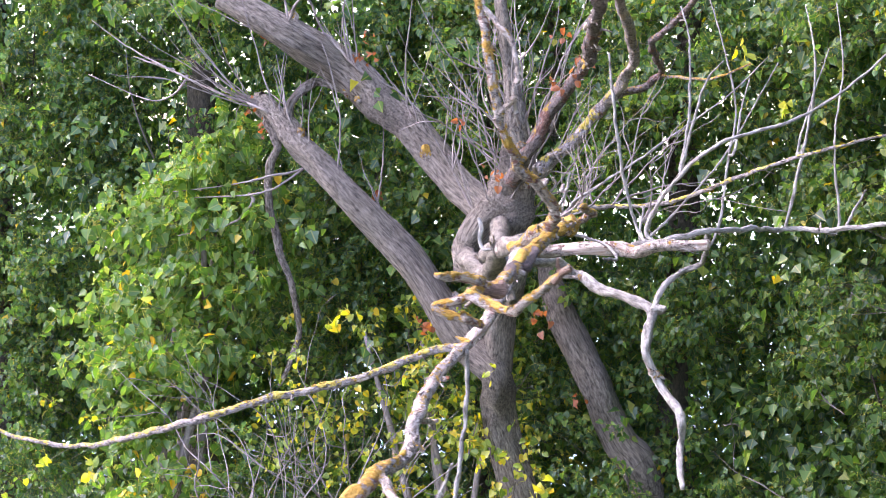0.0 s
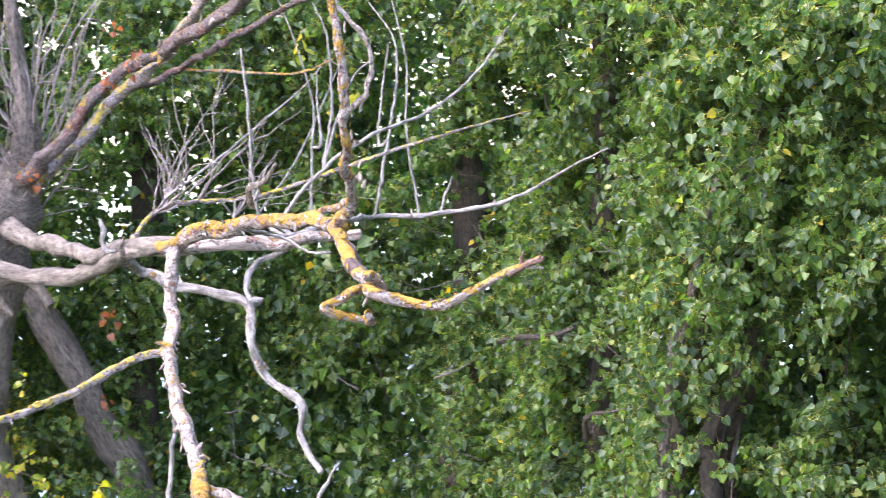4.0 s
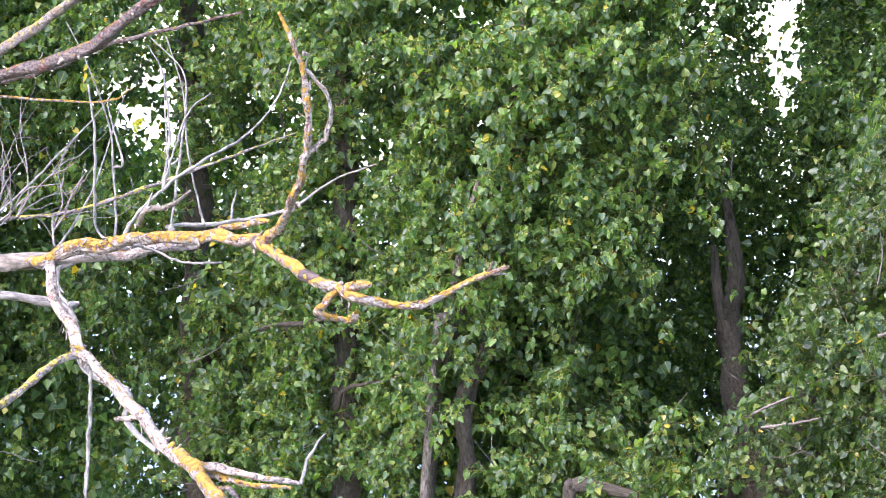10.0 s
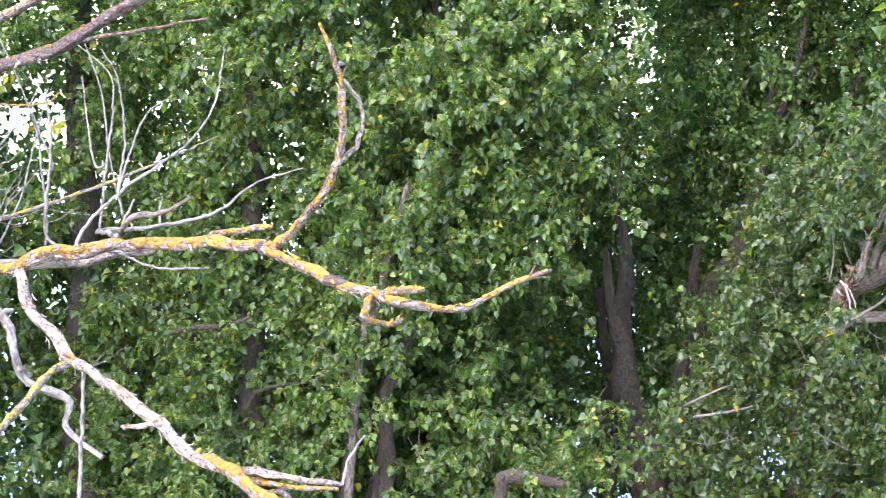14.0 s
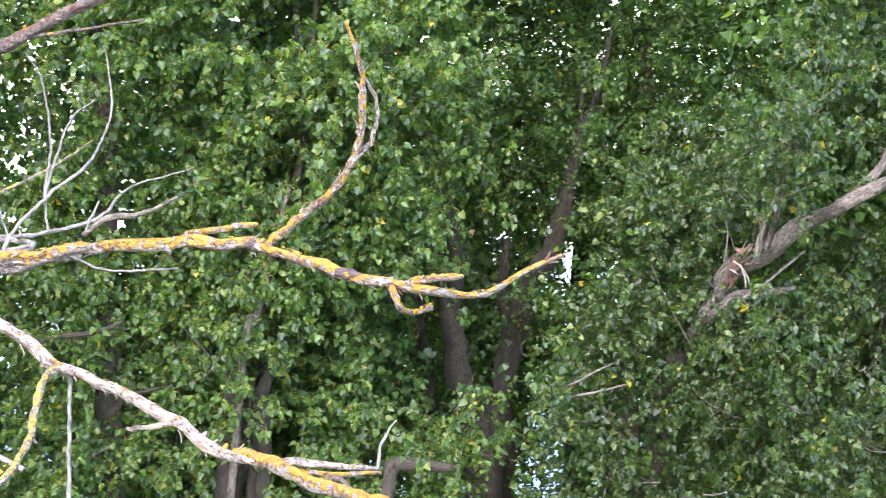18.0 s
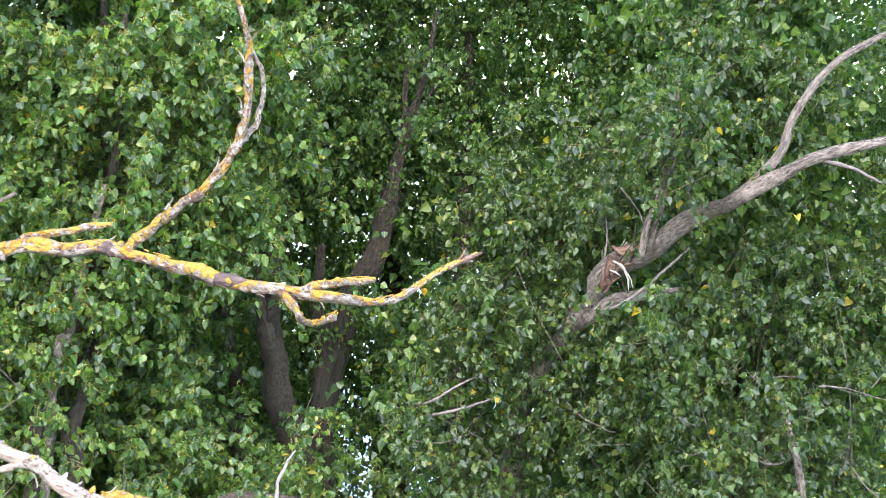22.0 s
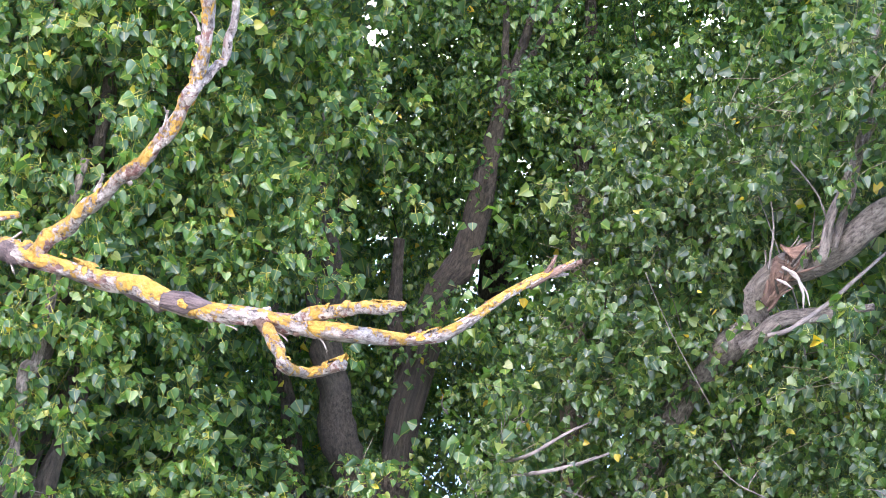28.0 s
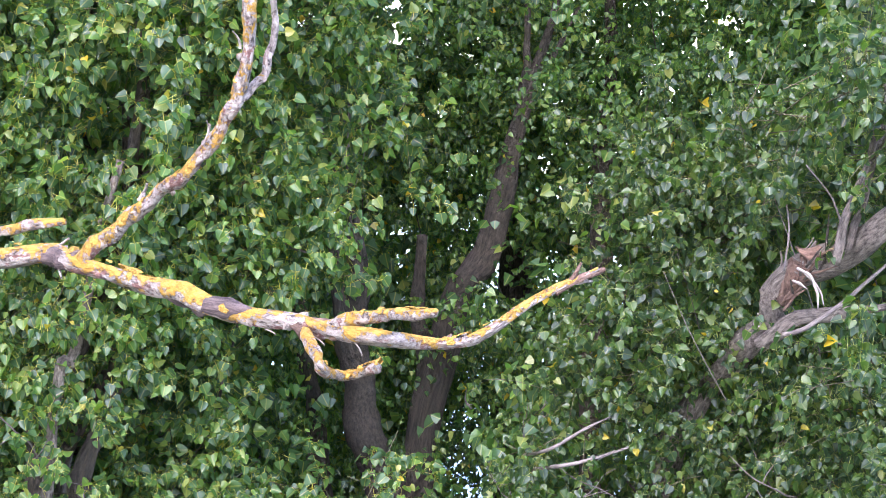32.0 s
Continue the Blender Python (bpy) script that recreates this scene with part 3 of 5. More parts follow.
limb("twig", GREY, [(1.85, 2.22, 3.54, 0.009), (1.87, 2.43, 3.62, 0.009), (1.77, 2.38, 3.90, 0.009), (1.70, 2.32, 4.22, 0.008), (1.67, 2.34, 4.50, 0.005)])
limb("twig", GREY, [(1.89, 2.21, 3.54, 0.012), (1.86, 2.23, 3.63, 0.012), (1.94, 2.02, 3.88, 0.010), (2.08, 1.80, 4.06, 0.009), (2.45, 1.75, 4.18, 0.007), (2.79, 1.71, 4.41, 0.006), (3.23, 1.79, 4.79, 0.003)])
limb("twig", GREY, [(1.94, 2.02, 3.88, 0.008), (1.97, 1.98, 4.19, 0.007), (1.98, 2.02, 4.55, 0.005), (1.97, 2.12, 4.73, 0.003)])
limb("twig", GREY, [(1.94, 2.02, 3.88, 0.008), (2.00, 1.88, 4.31, 0.006), (2.04, 1.73, 4.45, 0.003)])
limb("yellow_branch", YELLOWED, [(1.20, 2.70, 3.47, 0.014), (1.80, 3.17, 3.65, 0.013), (2.20, 2.85, 3.71, 0.012), (2.50, 2.31, 3.91, 0.010), (2.90, 2.04, 4.06, 0.008), (3.40, 1.90, 4.18, 0.004)], "thin branch with yellow lichen")
limb("broken_twig", DEADWOOD, [(1.22, 1.71, 3.73, 0.015), (1.10, 1.57, 3.82, 0.015), (1.00, 1.34, 3.87, 0.012), (0.93, 1.19, 3.95, 0.008)])
limb("twig", GREY, [(1.22, 1.71, 3.73, 0.007), (1.24, 1.66, 3.84, 0.006), (1.24, 1.63, 3.91, 0.005)])
limb("twig", GREY, [(1.24, 1.82, 3.63, 0.007), (1.45, 1.77, 3.57, 0.007), (1.47, 1.59, 3.51, 0.007), (1.27, 1.21, 3.54, 0.005)])
limb("scaly_limb", SCALY, [(1.88, 4.77, 3.76, 0.057), (1.84, 4.30, 3.96, 0.049), (2.00, 3.82, 4.41, 0.038), (1.83, 3.11, 4.54, 0.037), (1.57, 2.26, 4.72, 0.035), (1.44, 1.75, 4.96, 0.031), (1.31, 1.21, 5.20, 0.024)], "scaly red-brown and grey limb")
limb("yellow_limb", YELLOWED, [(1.87, 4.78, 3.72, 0.049), (2.06, 4.66, 3.85, 0.045), (2.25, 4.55, 4.04, 0.041), (2.44, 4.45, 4.29, 0.039), (2.33, 3.78, 4.58, 0.033), (1.77, 2.65, 4.91, 0.029), (1.55, 2.13, 5.13, 0.023)], "limb with yellow lichen along its side")
limb("branch", SCALY, [(2.44, 4.45, 4.29, 0.025), (2.65, 4.15, 4.44, 0.022), (2.18, 3.06, 4.58, 0.018), (2.17, 2.53, 4.74, 0.015), (1.89, 1.43, 4.91, 0.007)])
limb("twig", LICHEN, [(2.65, 4.15, 4.44, 0.009), (2.42, 2.82, 4.39, 0.008), (2.59, 2.65, 4.47, 0.005)])
limb("dangling_branch", BARK, [(0.48, 6.08, 4.20, 0.036), (0.52, 5.95, 3.95, 0.032), (0.47, 5.96, 3.61, 0.030), (0.60, 5.89, 3.11, 0.026), (0.69, 5.91, 2.62, 0.022), (0.54, 5.86, 2.29, 0.016)])
limb("twig", GREY, [(2.37, 2.71, 3.44, 0.008), (2.45, 2.70, 3.59, 0.008), (2.52, 2.76, 3.95, 0.007), (2.59, 2.83, 4.24, 0.006), (2.54, 2.97, 4.66, 0.004), (2.50, 3.08, 4.90, 0.003)])
limb("twig", GREY, [(2.83, 2.28, 3.60, 0.008), (3.01, 2.40, 3.60, 0.008), (3.03, 2.52, 4.05, 0.006), (3.11, 2.60, 4.45, 0.005), (3.13, 2.74, 4.82, 0.003)])
limb("twig", GREY, [(2.10, 2.93, 3.69, 0.008), (2.09, 2.89, 3.50, 0.008), (2.39, 2.85, 3.80, 0.006), (2.58, 2.87, 4.02, 0.005), (2.85, 2.86, 4.49, 0.003)])
limb("twig", GREY, [(1.74, 3.13, 3.64, 0.008), (1.77, 3.09, 3.72, 0.008), (2.04, 3.03, 3.90, 0.007), (2.30, 2.98, 4.09, 0.006), (2.59, 2.92, 4.31, 0.004), (2.80, 2.89, 4.52, 0.003)])
limb("twig", GREY, [(2.53, 2.77, 3.97, 0.008), (2.53, 2.69, 4.00, 0.008), (2.61, 2.81, 4.21, 0.006), (2.71, 2.93, 4.40, 0.003)])
limb("twig", GREY, [(2.82, 2.45, 4.02, 0.008), (2.82, 2.53, 4.00, 0.008), (2.94, 2.63, 4.27, 0.005), (3.09, 2.73, 4.57, 0.003)])
limb("twig", TWIG, [(0.50, 6.01, 4.16, 0.010), (0.42, 5.98, 4.21, 0.010), (0.13, 6.25, 4.33, 0.008), (-0.21, 6.55, 4.51, 0.007), (-0.43, 6.85, 4.65, 0.005), (-0.67, 7.02, 4.84, 0.003)])
limb("twig", TWIG, [(-0.05, 6.45, 4.42, 0.011), (-0.03, 6.44, 4.42, 0.011), (-0.12, 6.52, 4.30, 0.008), (-0.29, 6.63, 4.26, 0.005), (-0.69, 7.00, 4.44, 0.003)])
limb("twig", TWIG, [(-0.13, 6.55, 4.48, 0.011), (-0.12, 6.54, 4.47, 0.011), (-0.31, 6.68, 4.54, 0.007), (-0.38, 6.77, 4.57, 0.003)])
limb("twig", TWIG, [(0.71, 5.80, 3.89, 0.010), (0.72, 5.89, 3.80, 0.010), (0.47, 5.88, 3.74, 0.008), (0.23, 6.12, 3.67, 0.005), (-0.13, 6.44, 3.61, 0.003)])
limb("twig", TWIG, [(0.72, 5.89, 3.80, 0.010), (0.43, 5.90, 3.63, 0.007), (-0.02, 6.32, 3.57, 0.003)])
limb("twig", TWIG, [(0.35, 5.98, 3.62, 0.010), (0.37, 5.96, 3.55, 0.010), (0.23, 6.10, 3.40, 0.007), (-0.10, 6.38, 3.30, 0.003)])
limb("twig", TWIG, [(0.83, 6.00, 4.61, 0.010), (0.86, 5.92, 4.73, 0.010), (1.07, 5.80, 4.49, 0.008), (1.40, 5.75, 4.30, 0.005), (1.60, 5.56, 4.02, 0.003)])
limb("twig", TWIG, [(0.58, 5.95, 4.75, 0.010), (0.69, 5.77, 4.98, 0.010), (0.83, 5.89, 4.76, 0.007), (0.96, 5.87, 4.61, 0.003)])
tuft(1.09, 5.82, 4.57, 5)
tuft(1.21, 5.74, 3.63, 6)
tuft(0.43, 6.05, 4.67, 4)
tuft(0.38, 6.05, 4.19, 7)
tuft(0.44, 5.97, 4.06, 7)
tuft(1.43, 4.33, 4.16, 5)
tuft(1.83, 3.76, 4.35, 4)
tuft(1.89, 3.58, 4.91, 4)
tuft(1.91, 3.72, 4.64, 4)
tuft(1.95, 3.67, 4.47, 7)
tuft(1.60, 4.18, 3.80, 8)
tuft(1.29, 4.73, 2.83, 6)
tuft(1.40, 4.63, 2.52, 4)
tuft(2.23, 4.41, 2.40, 5)
tuft(1.01, 5.15, 4.63, 8)
tuft(1.74, 3.62, 2.98, 8)
tuft(0.78, 5.12, 2.81, 6, LEAF_YELLOW, 0.065, "yellow_leaves")
tuft(0.87, 5.03, 2.89, 6, LEAF_YELLOW, 0.065, "yellow_leaves")
tuft(2.87, 2.80, 4.25, 5, LEAF_YELLOW, 0.065, "yellow_leaves")
tuft(-1.07, 4.85, 2.00, 4, LEAF_YELLOW, 0.065, "yellow_leaves")
tuft(-0.82, 4.65, 1.96, 6, LEAF_YELLOW, 0.065, "yellow_leaves")
tuft(1.83, 3.86, 1.92, 5, LEAF_YELLOW, 0.065, "yellow_leaves")
tuft(1.64, 4.46, 2.56, 4, LEAF_YELLOW, 0.065, "yellow_leaves")
tuft(2.75, 3.13, 4.54, 6, LEAF_YELLOW, 0.065, "yellow_leaves")
knots([(1.22, 2.31, 3.52, 0.032), (1.26, 2.08, 3.59, 0.032), (1.23, 1.67, 3.66, 0.033), (1.00, 0.87, 3.70, 0.034), (0.86, 0.72, 3.69, 0.034), (0.55, 0.27, 3.56, 0.035), (0.47, 0.09, 3.53, 0.036), (0.31, -0.09, 3.52, 0.036)], 12, 0.03)
knots([(0.31, -0.09, 3.52, 0.017), (0.38, -0.29, 3.48, 0.017), (0.39, -0.44, 3.52, 0.017), (0.44, -0.58, 3.59, 0.017)], 5, 0.018)
knots([(1.22, 2.31, 3.52, 0.028), (1.07, 2.13, 3.27, 0.028), (0.78, 1.78, 3.08, 0.029), (0.55, 1.43, 2.97, 0.030), (0.40, 1.17, 2.85, 0.030), (0.35, 1.02, 2.74, 0.031), (0.16, 0.75, 2.70, 0.031)], 8, 0.03)
knots([(0.88, 0.57, 3.85, 0.020), (0.65, 0.39, 3.99, 0.020), (0.56, 0.27, 4.19, 0.021), (0.45, 0.24, 4.48, 0.021), (0.42, 0.26, 4.70, 0.021)], 8, 0.022)
knots([(2.00, 3.82, 4.41, 0.033), (1.83, 3.11, 4.54, 0.035), (1.57, 2.26, 4.72, 0.037), (1.44, 1.75, 4.96, 0.038)], 10, 0.04)
knots([(1.93, 5.13, 2.66, 0.110), (1.92, 4.96, 3.16, 0.111), (1.88, 4.85, 3.57, 0.112), (1.85, 4.63, 4.06, 0.114)], 8, 0.09)
knots([(1.68, 5.34, 2.70, 0.103), (1.34, 5.53, 3.26, 0.105), (0.81, 5.69, 3.76, 0.105), (0.48, 6.08, 4.20, 0.101)], 8, 0.09)
knots([(1.66, 5.40, 3.71, 0.118), (1.39, 5.68, 4.11, 0.119), (1.01, 5.96, 4.49, 0.117), (0.58, 5.95, 4.75, 0.116)], 8, 0.09)
knots([(1.84, 3.53, 3.30, 0.027), (2.02, 3.32, 3.19, 0.027), (2.14, 2.87, 3.12, 0.027), (2.06, 2.75, 2.92, 0.027), (2.14, 2.71, 2.71, 0.027), (2.16, 2.44, 2.60, 0.027)], 6, 0.03)
knots([(2.15, 2.11, 3.60, 0.013), (2.73, 2.47, 3.59, 0.013), (2.91, 2.13, 3.61, 0.013), (3.17, 1.83, 3.69, 0.012)], 6, 0.03)
knots([(0.78, 1.78, 3.08, 0.018), (0.63, 1.85, 3.05, 0.018), (0.27, 1.85, 2.93, 0.019), (-0.20, 1.84, 2.83, 0.019), (-0.60, 2.06, 2.68, 0.020)], 8, 0.02)
flakes([(1.22, 2.31, 3.52, 0.028), (1.07, 2.13, 3.27, 0.028), (0.78, 1.78, 3.08, 0.029), (0.55, 1.43, 2.97, 0.030), (0.40, 1.17, 2.85, 0.030), (0.35, 1.02, 2.74, 0.031), (0.16, 0.75, 2.70, 0.031)], 34)
flakes([(1.20, 2.70, 3.47, 0.041), (1.22, 2.31, 3.52, 0.041), (1.26, 2.08, 3.59, 0.041), (1.23, 1.67, 3.66, 0.042)], 14)
flakes([(1.00, 0.87, 3.70, 0.026), (0.86, 0.72, 3.69, 0.027), (0.55, 0.27, 3.56, 0.027), (0.47, 0.09, 3.53, 0.028), (0.31, -0.09, 3.52, 0.028)], 14)
flakes([(0.88, 0.57, 3.85, 0.020), (0.65, 0.39, 3.99, 0.020), (0.56, 0.27, 4.19, 0.021), (0.45, 0.24, 4.48, 0.021), (0.42, 0.26, 4.70, 0.021)], 10)
flakes([(2.00, 3.82, 4.41, 0.034), (1.83, 3.11, 4.54, 0.036), (1.57, 2.26, 4.72, 0.038), (1.44, 1.75, 4.96, 0.039)], 22)
flakes([(2.65, 4.15, 4.44, 0.018), (2.18, 3.06, 4.58, 0.019), (2.17, 2.53, 4.74, 0.020)], 10)
crusts([(1.26, 2.08, 3.59, 0.039), (1.23, 1.67, 3.66, 0.034), (1.00, 0.87, 3.70, 0.034), (0.86, 0.72, 3.69, 0.028)], 46, 0.022)
crusts([(0.86, 0.72, 3.69, 0.028), (0.55, 0.27, 3.56, 0.025)], 26, 0.02)
crusts([(0.31, -0.09, 3.52, 0.021), (0.38, -0.29, 3.48, 0.019), (0.39, -0.44, 3.52, 0.018), (0.44, -0.58, 3.59, 0.014)], 26, 0.014)
crusts([(0.86, 0.72, 3.69, 0.025), (0.84, 0.60, 3.80, 0.022), (0.73, 0.50, 3.89, 0.020), (0.60, 0.38, 4.00, 0.020), (0.51, 0.28, 4.16, 0.020), (0.45, 0.24, 4.37, 0.018)], 30, 0.014)
crusts([(0.22, 0.08, 3.46, 0.017), (0.36, -0.01, 3.40, 0.017), (0.28, -0.09, 3.44, 0.014)], 8, 0.012)
crusts([(0.31, -0.06, 3.425, 0.017), (0.28, -0.09, 3.44, 0.015), (0.275, -0.1, 3.447, 0.012)], 12, 0.013)
crusts([(0.42, 0.04, 3.53, 0.020), (0.34, -0.05, 3.57, 0.019), (0.24, -0.15, 3.59, 0.018), (0.14, -0.24, 3.60, 0.014)], 12, 0.014)
crusts([(0.26, 0.89, 2.72, 0.024), (0.16, 0.75, 2.70, 0.033), (-0.04, 0.48, 2.63, 0.033), (-0.42, 0.22, 2.63, 0.025), (-0.51, 0.15, 2.63, 0.017)], 26, 0.02)
crusts([(0.78, 1.78, 3.08, 0.020), (0.63, 1.85, 3.05, 0.020), (0.27, 1.85, 2.93, 0.020), (-0.20, 1.84, 2.83, 0.018), (-0.60, 2.06, 2.68, 0.017)], 30, 0.013)



def shoot(base, way, length, radius, owner, mat, bend=0.25, forks=1, name="twig"):
    """A thin, crooked shoot with side twigs."""
    p, d, pts, n = Vector(base), Vector(way).normalized(), [], 6
    for i in range(n + 1):
        pts.append((*p, radius * (1 - 0.75 * i / n)))
        d = (d + Vector(rng.normal(0, bend * 0.45, 3)) + Vector((0, 0, 0.06))).normalized()
        p = p + d * (length / n)
    stick = part(name, limb_mesh(name, pts, mat, 3, 6, 0.3, base[0] * 7), owner)
    for k in range(forks):
        j = int(rng.integers(1, n - 1))
        d2 = (Vector(pts[j + 1][:3]) - Vector(pts[j][:3])).normalized() + Vector(rng.normal(0, 0.5, 3))
        shoot(pts[j][:3], d2, length * rng.uniform(0.3, 0.6), radius * 0.6, stick, mat, bend * 1.2, 0, name)


rng = np.random.default_rng(11)
for i in range(30):
    f = rng.random()
    shoot((1.89 + rng.normal(0, 0.05), 4.91 - 0.3 * f, 3.25 + 0.85 * f), (rng.uniform(-1.2, 0.7), rng.uniform(-0.5, 0.3), 1.0), rng.uniform(0.7, 1.5), rng.uniform(0.006, 0.011), dead, TWIG, 0.34, 2)
for i in range(18):
    f = rng.random()
    shoot(root((1.62 + f * 0.62, 3.29 - 0.45 * f, 3.59)), (rng.uniform(0.1, 1.0), rng.uniform(-0.5, 0.3), rng.uniform(0.35, 1.1)), rng.uniform(0.4, 0.95), rng.uniform(0.004, 0.007), dead, TWIG, 0.5, 2)
for i in range(20):
    f = rng.random()
    a, c = ((1.66, 5.35, 3.71), (0.57, 5.86, 4.76)) if i % 2 else ((1.33, 5.47, 3.26), (0.51, 5.97, 4.18))
    shoot(root([a[k] + (c[k] - a[k]) * f for k in range(3)]), (rng.uniform(-0.6, 0.6), rng.uniform(-0.3, 0.2), rng.uniform(0.5, 1.1)), rng.uniform(0.45, 1.05), rng.uniform(0.005, 0.010), dead, TWIG, 0.25, 1)
for i in range(10):
    shoot((0.46 + rng.normal(0, 0.03), 6.08, 4.21), (-1, rng.uniform(-0.4, 0.1), rng.uniform(-0.05, 0.9)), rng.uniform(0.6, 1.35), rng.uniform(0.005, 0.008), dead, TWIG, 0.25, 1)

# ---- foliage ----
rng = np.random.default_rng(7)
def spray_leaves(base, out, count, length, leaf):
    """Leaves in loose whorls on shoots that start at base and reach towards out; the blades hang from long stalks."""
    k = len(base)
    whorl = rng.choice([0.3, 0.55, 0.8, 1.0, 1.0], (k, count))
    s = np.clip(whorl + rng.normal(0, 0.08, (k, count)), 0, 1.08)
    bend = np.array([0, 0, -0.18])
    along = out[:, None] * s[..., None] + bend * (s ** 2)[..., None]
    size = leaf * rng.uniform(0.5, 1.3, (k, count)) * np.where(s > 0.93, 0.9, 1.0)
    way = out[:, None] * 0.4 + rng.normal(0, 0.75, (k, count, 3)) + np.array([0, 0, 0.05])
    way /= np.linalg.norm(way, axis=2, keepdims=True)
    node = base[:, None] + along * length[:, None, None]
    at = node + way * (size[..., None] * rng.uniform(0.7, 1.15, (k, count, 1)))
    tip = way * 0.75 + rng.normal(0, 0.35, (k, count, 3)) + np.array([0, 0, -0.75])
    face = out[:, None] * 0.35 + rng.normal(0, 0.8, (k, count, 3)) + way * 0.5 + np.array([0, 0, 0.45])
    return at.reshape(-1, 3), tip.reshape(-1, 3), face.reshape(-1, 3), size.reshape(-1), node.reshape(-1, 3)


def single_leaves(at, tip, face, size, node, tree, mat):
    """Leaves of the outermost shoots as pieces of their own, which share three blades."""
    zero, up, ahead_v = np.zeros((1, 3)), np.array([(0.0, 0.0, 1.0)]), np.array([(0.0, 1.0, 0.0)])
    blades = [leaves_mesh("leaf", zero, ahead_v, up, np.ones(1), mat) for _ in range(3)]
    for k in range(len(at)):
        y_axis = Vector(tip[k]).normalized()
        x_axis = y_axis.cross(Vector(face[k])).normalized()
        z_axis = x_axis.cross(y_axis)
        m = Matrix((x_axis, y_axis, z_axis)).transposed().to_4x4()
        ob = part("leaf", blades[k % 3], tree)
        ob.matrix_world = Matrix.Translation(at[k]) @ m @ Matrix.Scale(float(size[k]), 4)


# Trees of the wood: place of the foot, and stems from it (x, y, z, radius)
TREES = []


def poplar(foot, *stems):
    TREES.append((foot, stems))


poplar((-1.33, 9.18),
       [(-1.33, 9.18, -0.20, 0.167), (-1.33, 9.18, 3.04, 0.134), (-1.42, 9.20, 9.00, 0.054)])
poplar((0.21, 7.85),
       [(0.21, 7.85, -0.20, 0.160), (0.21, 7.85, 3.10, 0.128), (0.28, 7.84, 9.00, 0.052)])
poplar((3.31, 5.07),
       [(3.31, 5.07, -0.20, 0.145), (3.01, 5.11, 1.58, 0.126), (2.80, 5.21, 2.01, 0.115), (2.57, 5.30, 2.49, 0.110), (2.42, 5.45, 3.00, 0.089), (2.53, 6.02, 3.93, 0.065), (2.74, 6.41, 8.00, 0.031)])
poplar((2.36, 6.91),
       [(2.36, 6.91, -0.20, 0.129), (2.38, 6.92, 3.18, 0.106), (2.43, 6.93, 9.00, 0.041)])
poplar((3.40, 5.54),
       [(3.40, 5.54, -0.20, 0.126), (3.36, 5.51, 3.18, 0.101), (3.45, 5.52, 9.00, 0.038)])
poplar((4.35, 3.32),
       [(4.35, 3.32, -0.20, 0.131), (4.30, 3.28, 3.18, 0.105), (4.39, 3.30, 9.00, 0.039)])
poplar((4.13, 1.88),
       [(4.13, 1.88, -0.20, 0.123), (4.04, 1.87, 2.08, 0.104), (4.02, 1.88, 2.95, 0.083), (4.09, 1.93, 8.00, 0.034)],
       [(3.98, 2.06, 2.67, 0.031), (3.84, 2.35, 2.78, 0.025), (3.79, 2.05, 2.81, 0.021), (3.76, 1.94, 2.90, 0.009)],
       [(3.88, 1.88, 2.24, 0.021), (3.71, 1.73, 2.41, 0.016), (3.64, 1.41, 2.51, 0.006)])
poplar((3.83, 0.81),
       [(3.83, 0.81, -0.20, 0.097), (3.66, 0.79, 2.06, 0.050), (3.62, 0.83, 2.38, 0.046), (3.67, 0.71, 2.70, 0.039), (3.80, 0.61, 3.26, 0.035), (4.10, 0.54, 5.93, 0.014)],
       [(3.88, 0.87, -0.20, 0.069), (3.72, 0.85, 2.14, 0.039), (3.75, 0.66, 2.84, 0.032), (3.96, 0.45, 4.49, 0.021)],
       [(3.83, 1.16, -0.20, 0.076), (3.62, 1.03, 2.45, 0.043), (3.60, 0.92, 2.72, 0.039), (3.60, 0.72, 3.26, 0.036), (3.63, 0.55, 3.90, 0.029), (3.85, 0.41, 5.24, 0.014)])
poplar((5.0, 0.9),
       [(5.0, 0.9, -0.20, 0.1), (4.95, 0.85, 3.13, 0.075), (4.9, 0.7, 8.00, 0.034)],
       [(3.94, 0.24, 3.19, 0.024), (3.68, 0.10, 3.40, 0.018), (3.67, -0.16, 3.59, 0.006)],
       [(3.68, -0.03, 3.49, 0.011), (3.65, -0.14, 3.47, 0.009), (3.65, -0.25, 3.43, 0.004)])
poplar((5.1, -0.95),
       [(5.00, -0.82, 1.66, 0.11), (5.00, -0.72, 2.30, 0.096), (5.00, -0.65, 2.54, 0.086), (5.00, -0.62, 2.78, 0.077), (5.00, -0.66, 3.11, 0.062), (5.00, -0.62, 3.43, 0.049), (5.00, -0.58, 3.71, 0.022)],
       [(4.98, -0.63, 2.74, 0.049), (4.98, -0.54, 2.98, 0.043), (4.98, -0.51, 3.30, 0.030), (4.98, -0.50, 3.38, 0.012)],
       [(5.05, -0.61, 3.38, 0.012), (5.05, -0.54, 3.70, 0.009), (5.05, -0.46, 3.98, 0.006)],
       [(5.05, -0.60, 3.50, 0.012), (5.05, -0.60, 3.79, 0.009), (5.05, -0.61, 4.11, 0.006)])
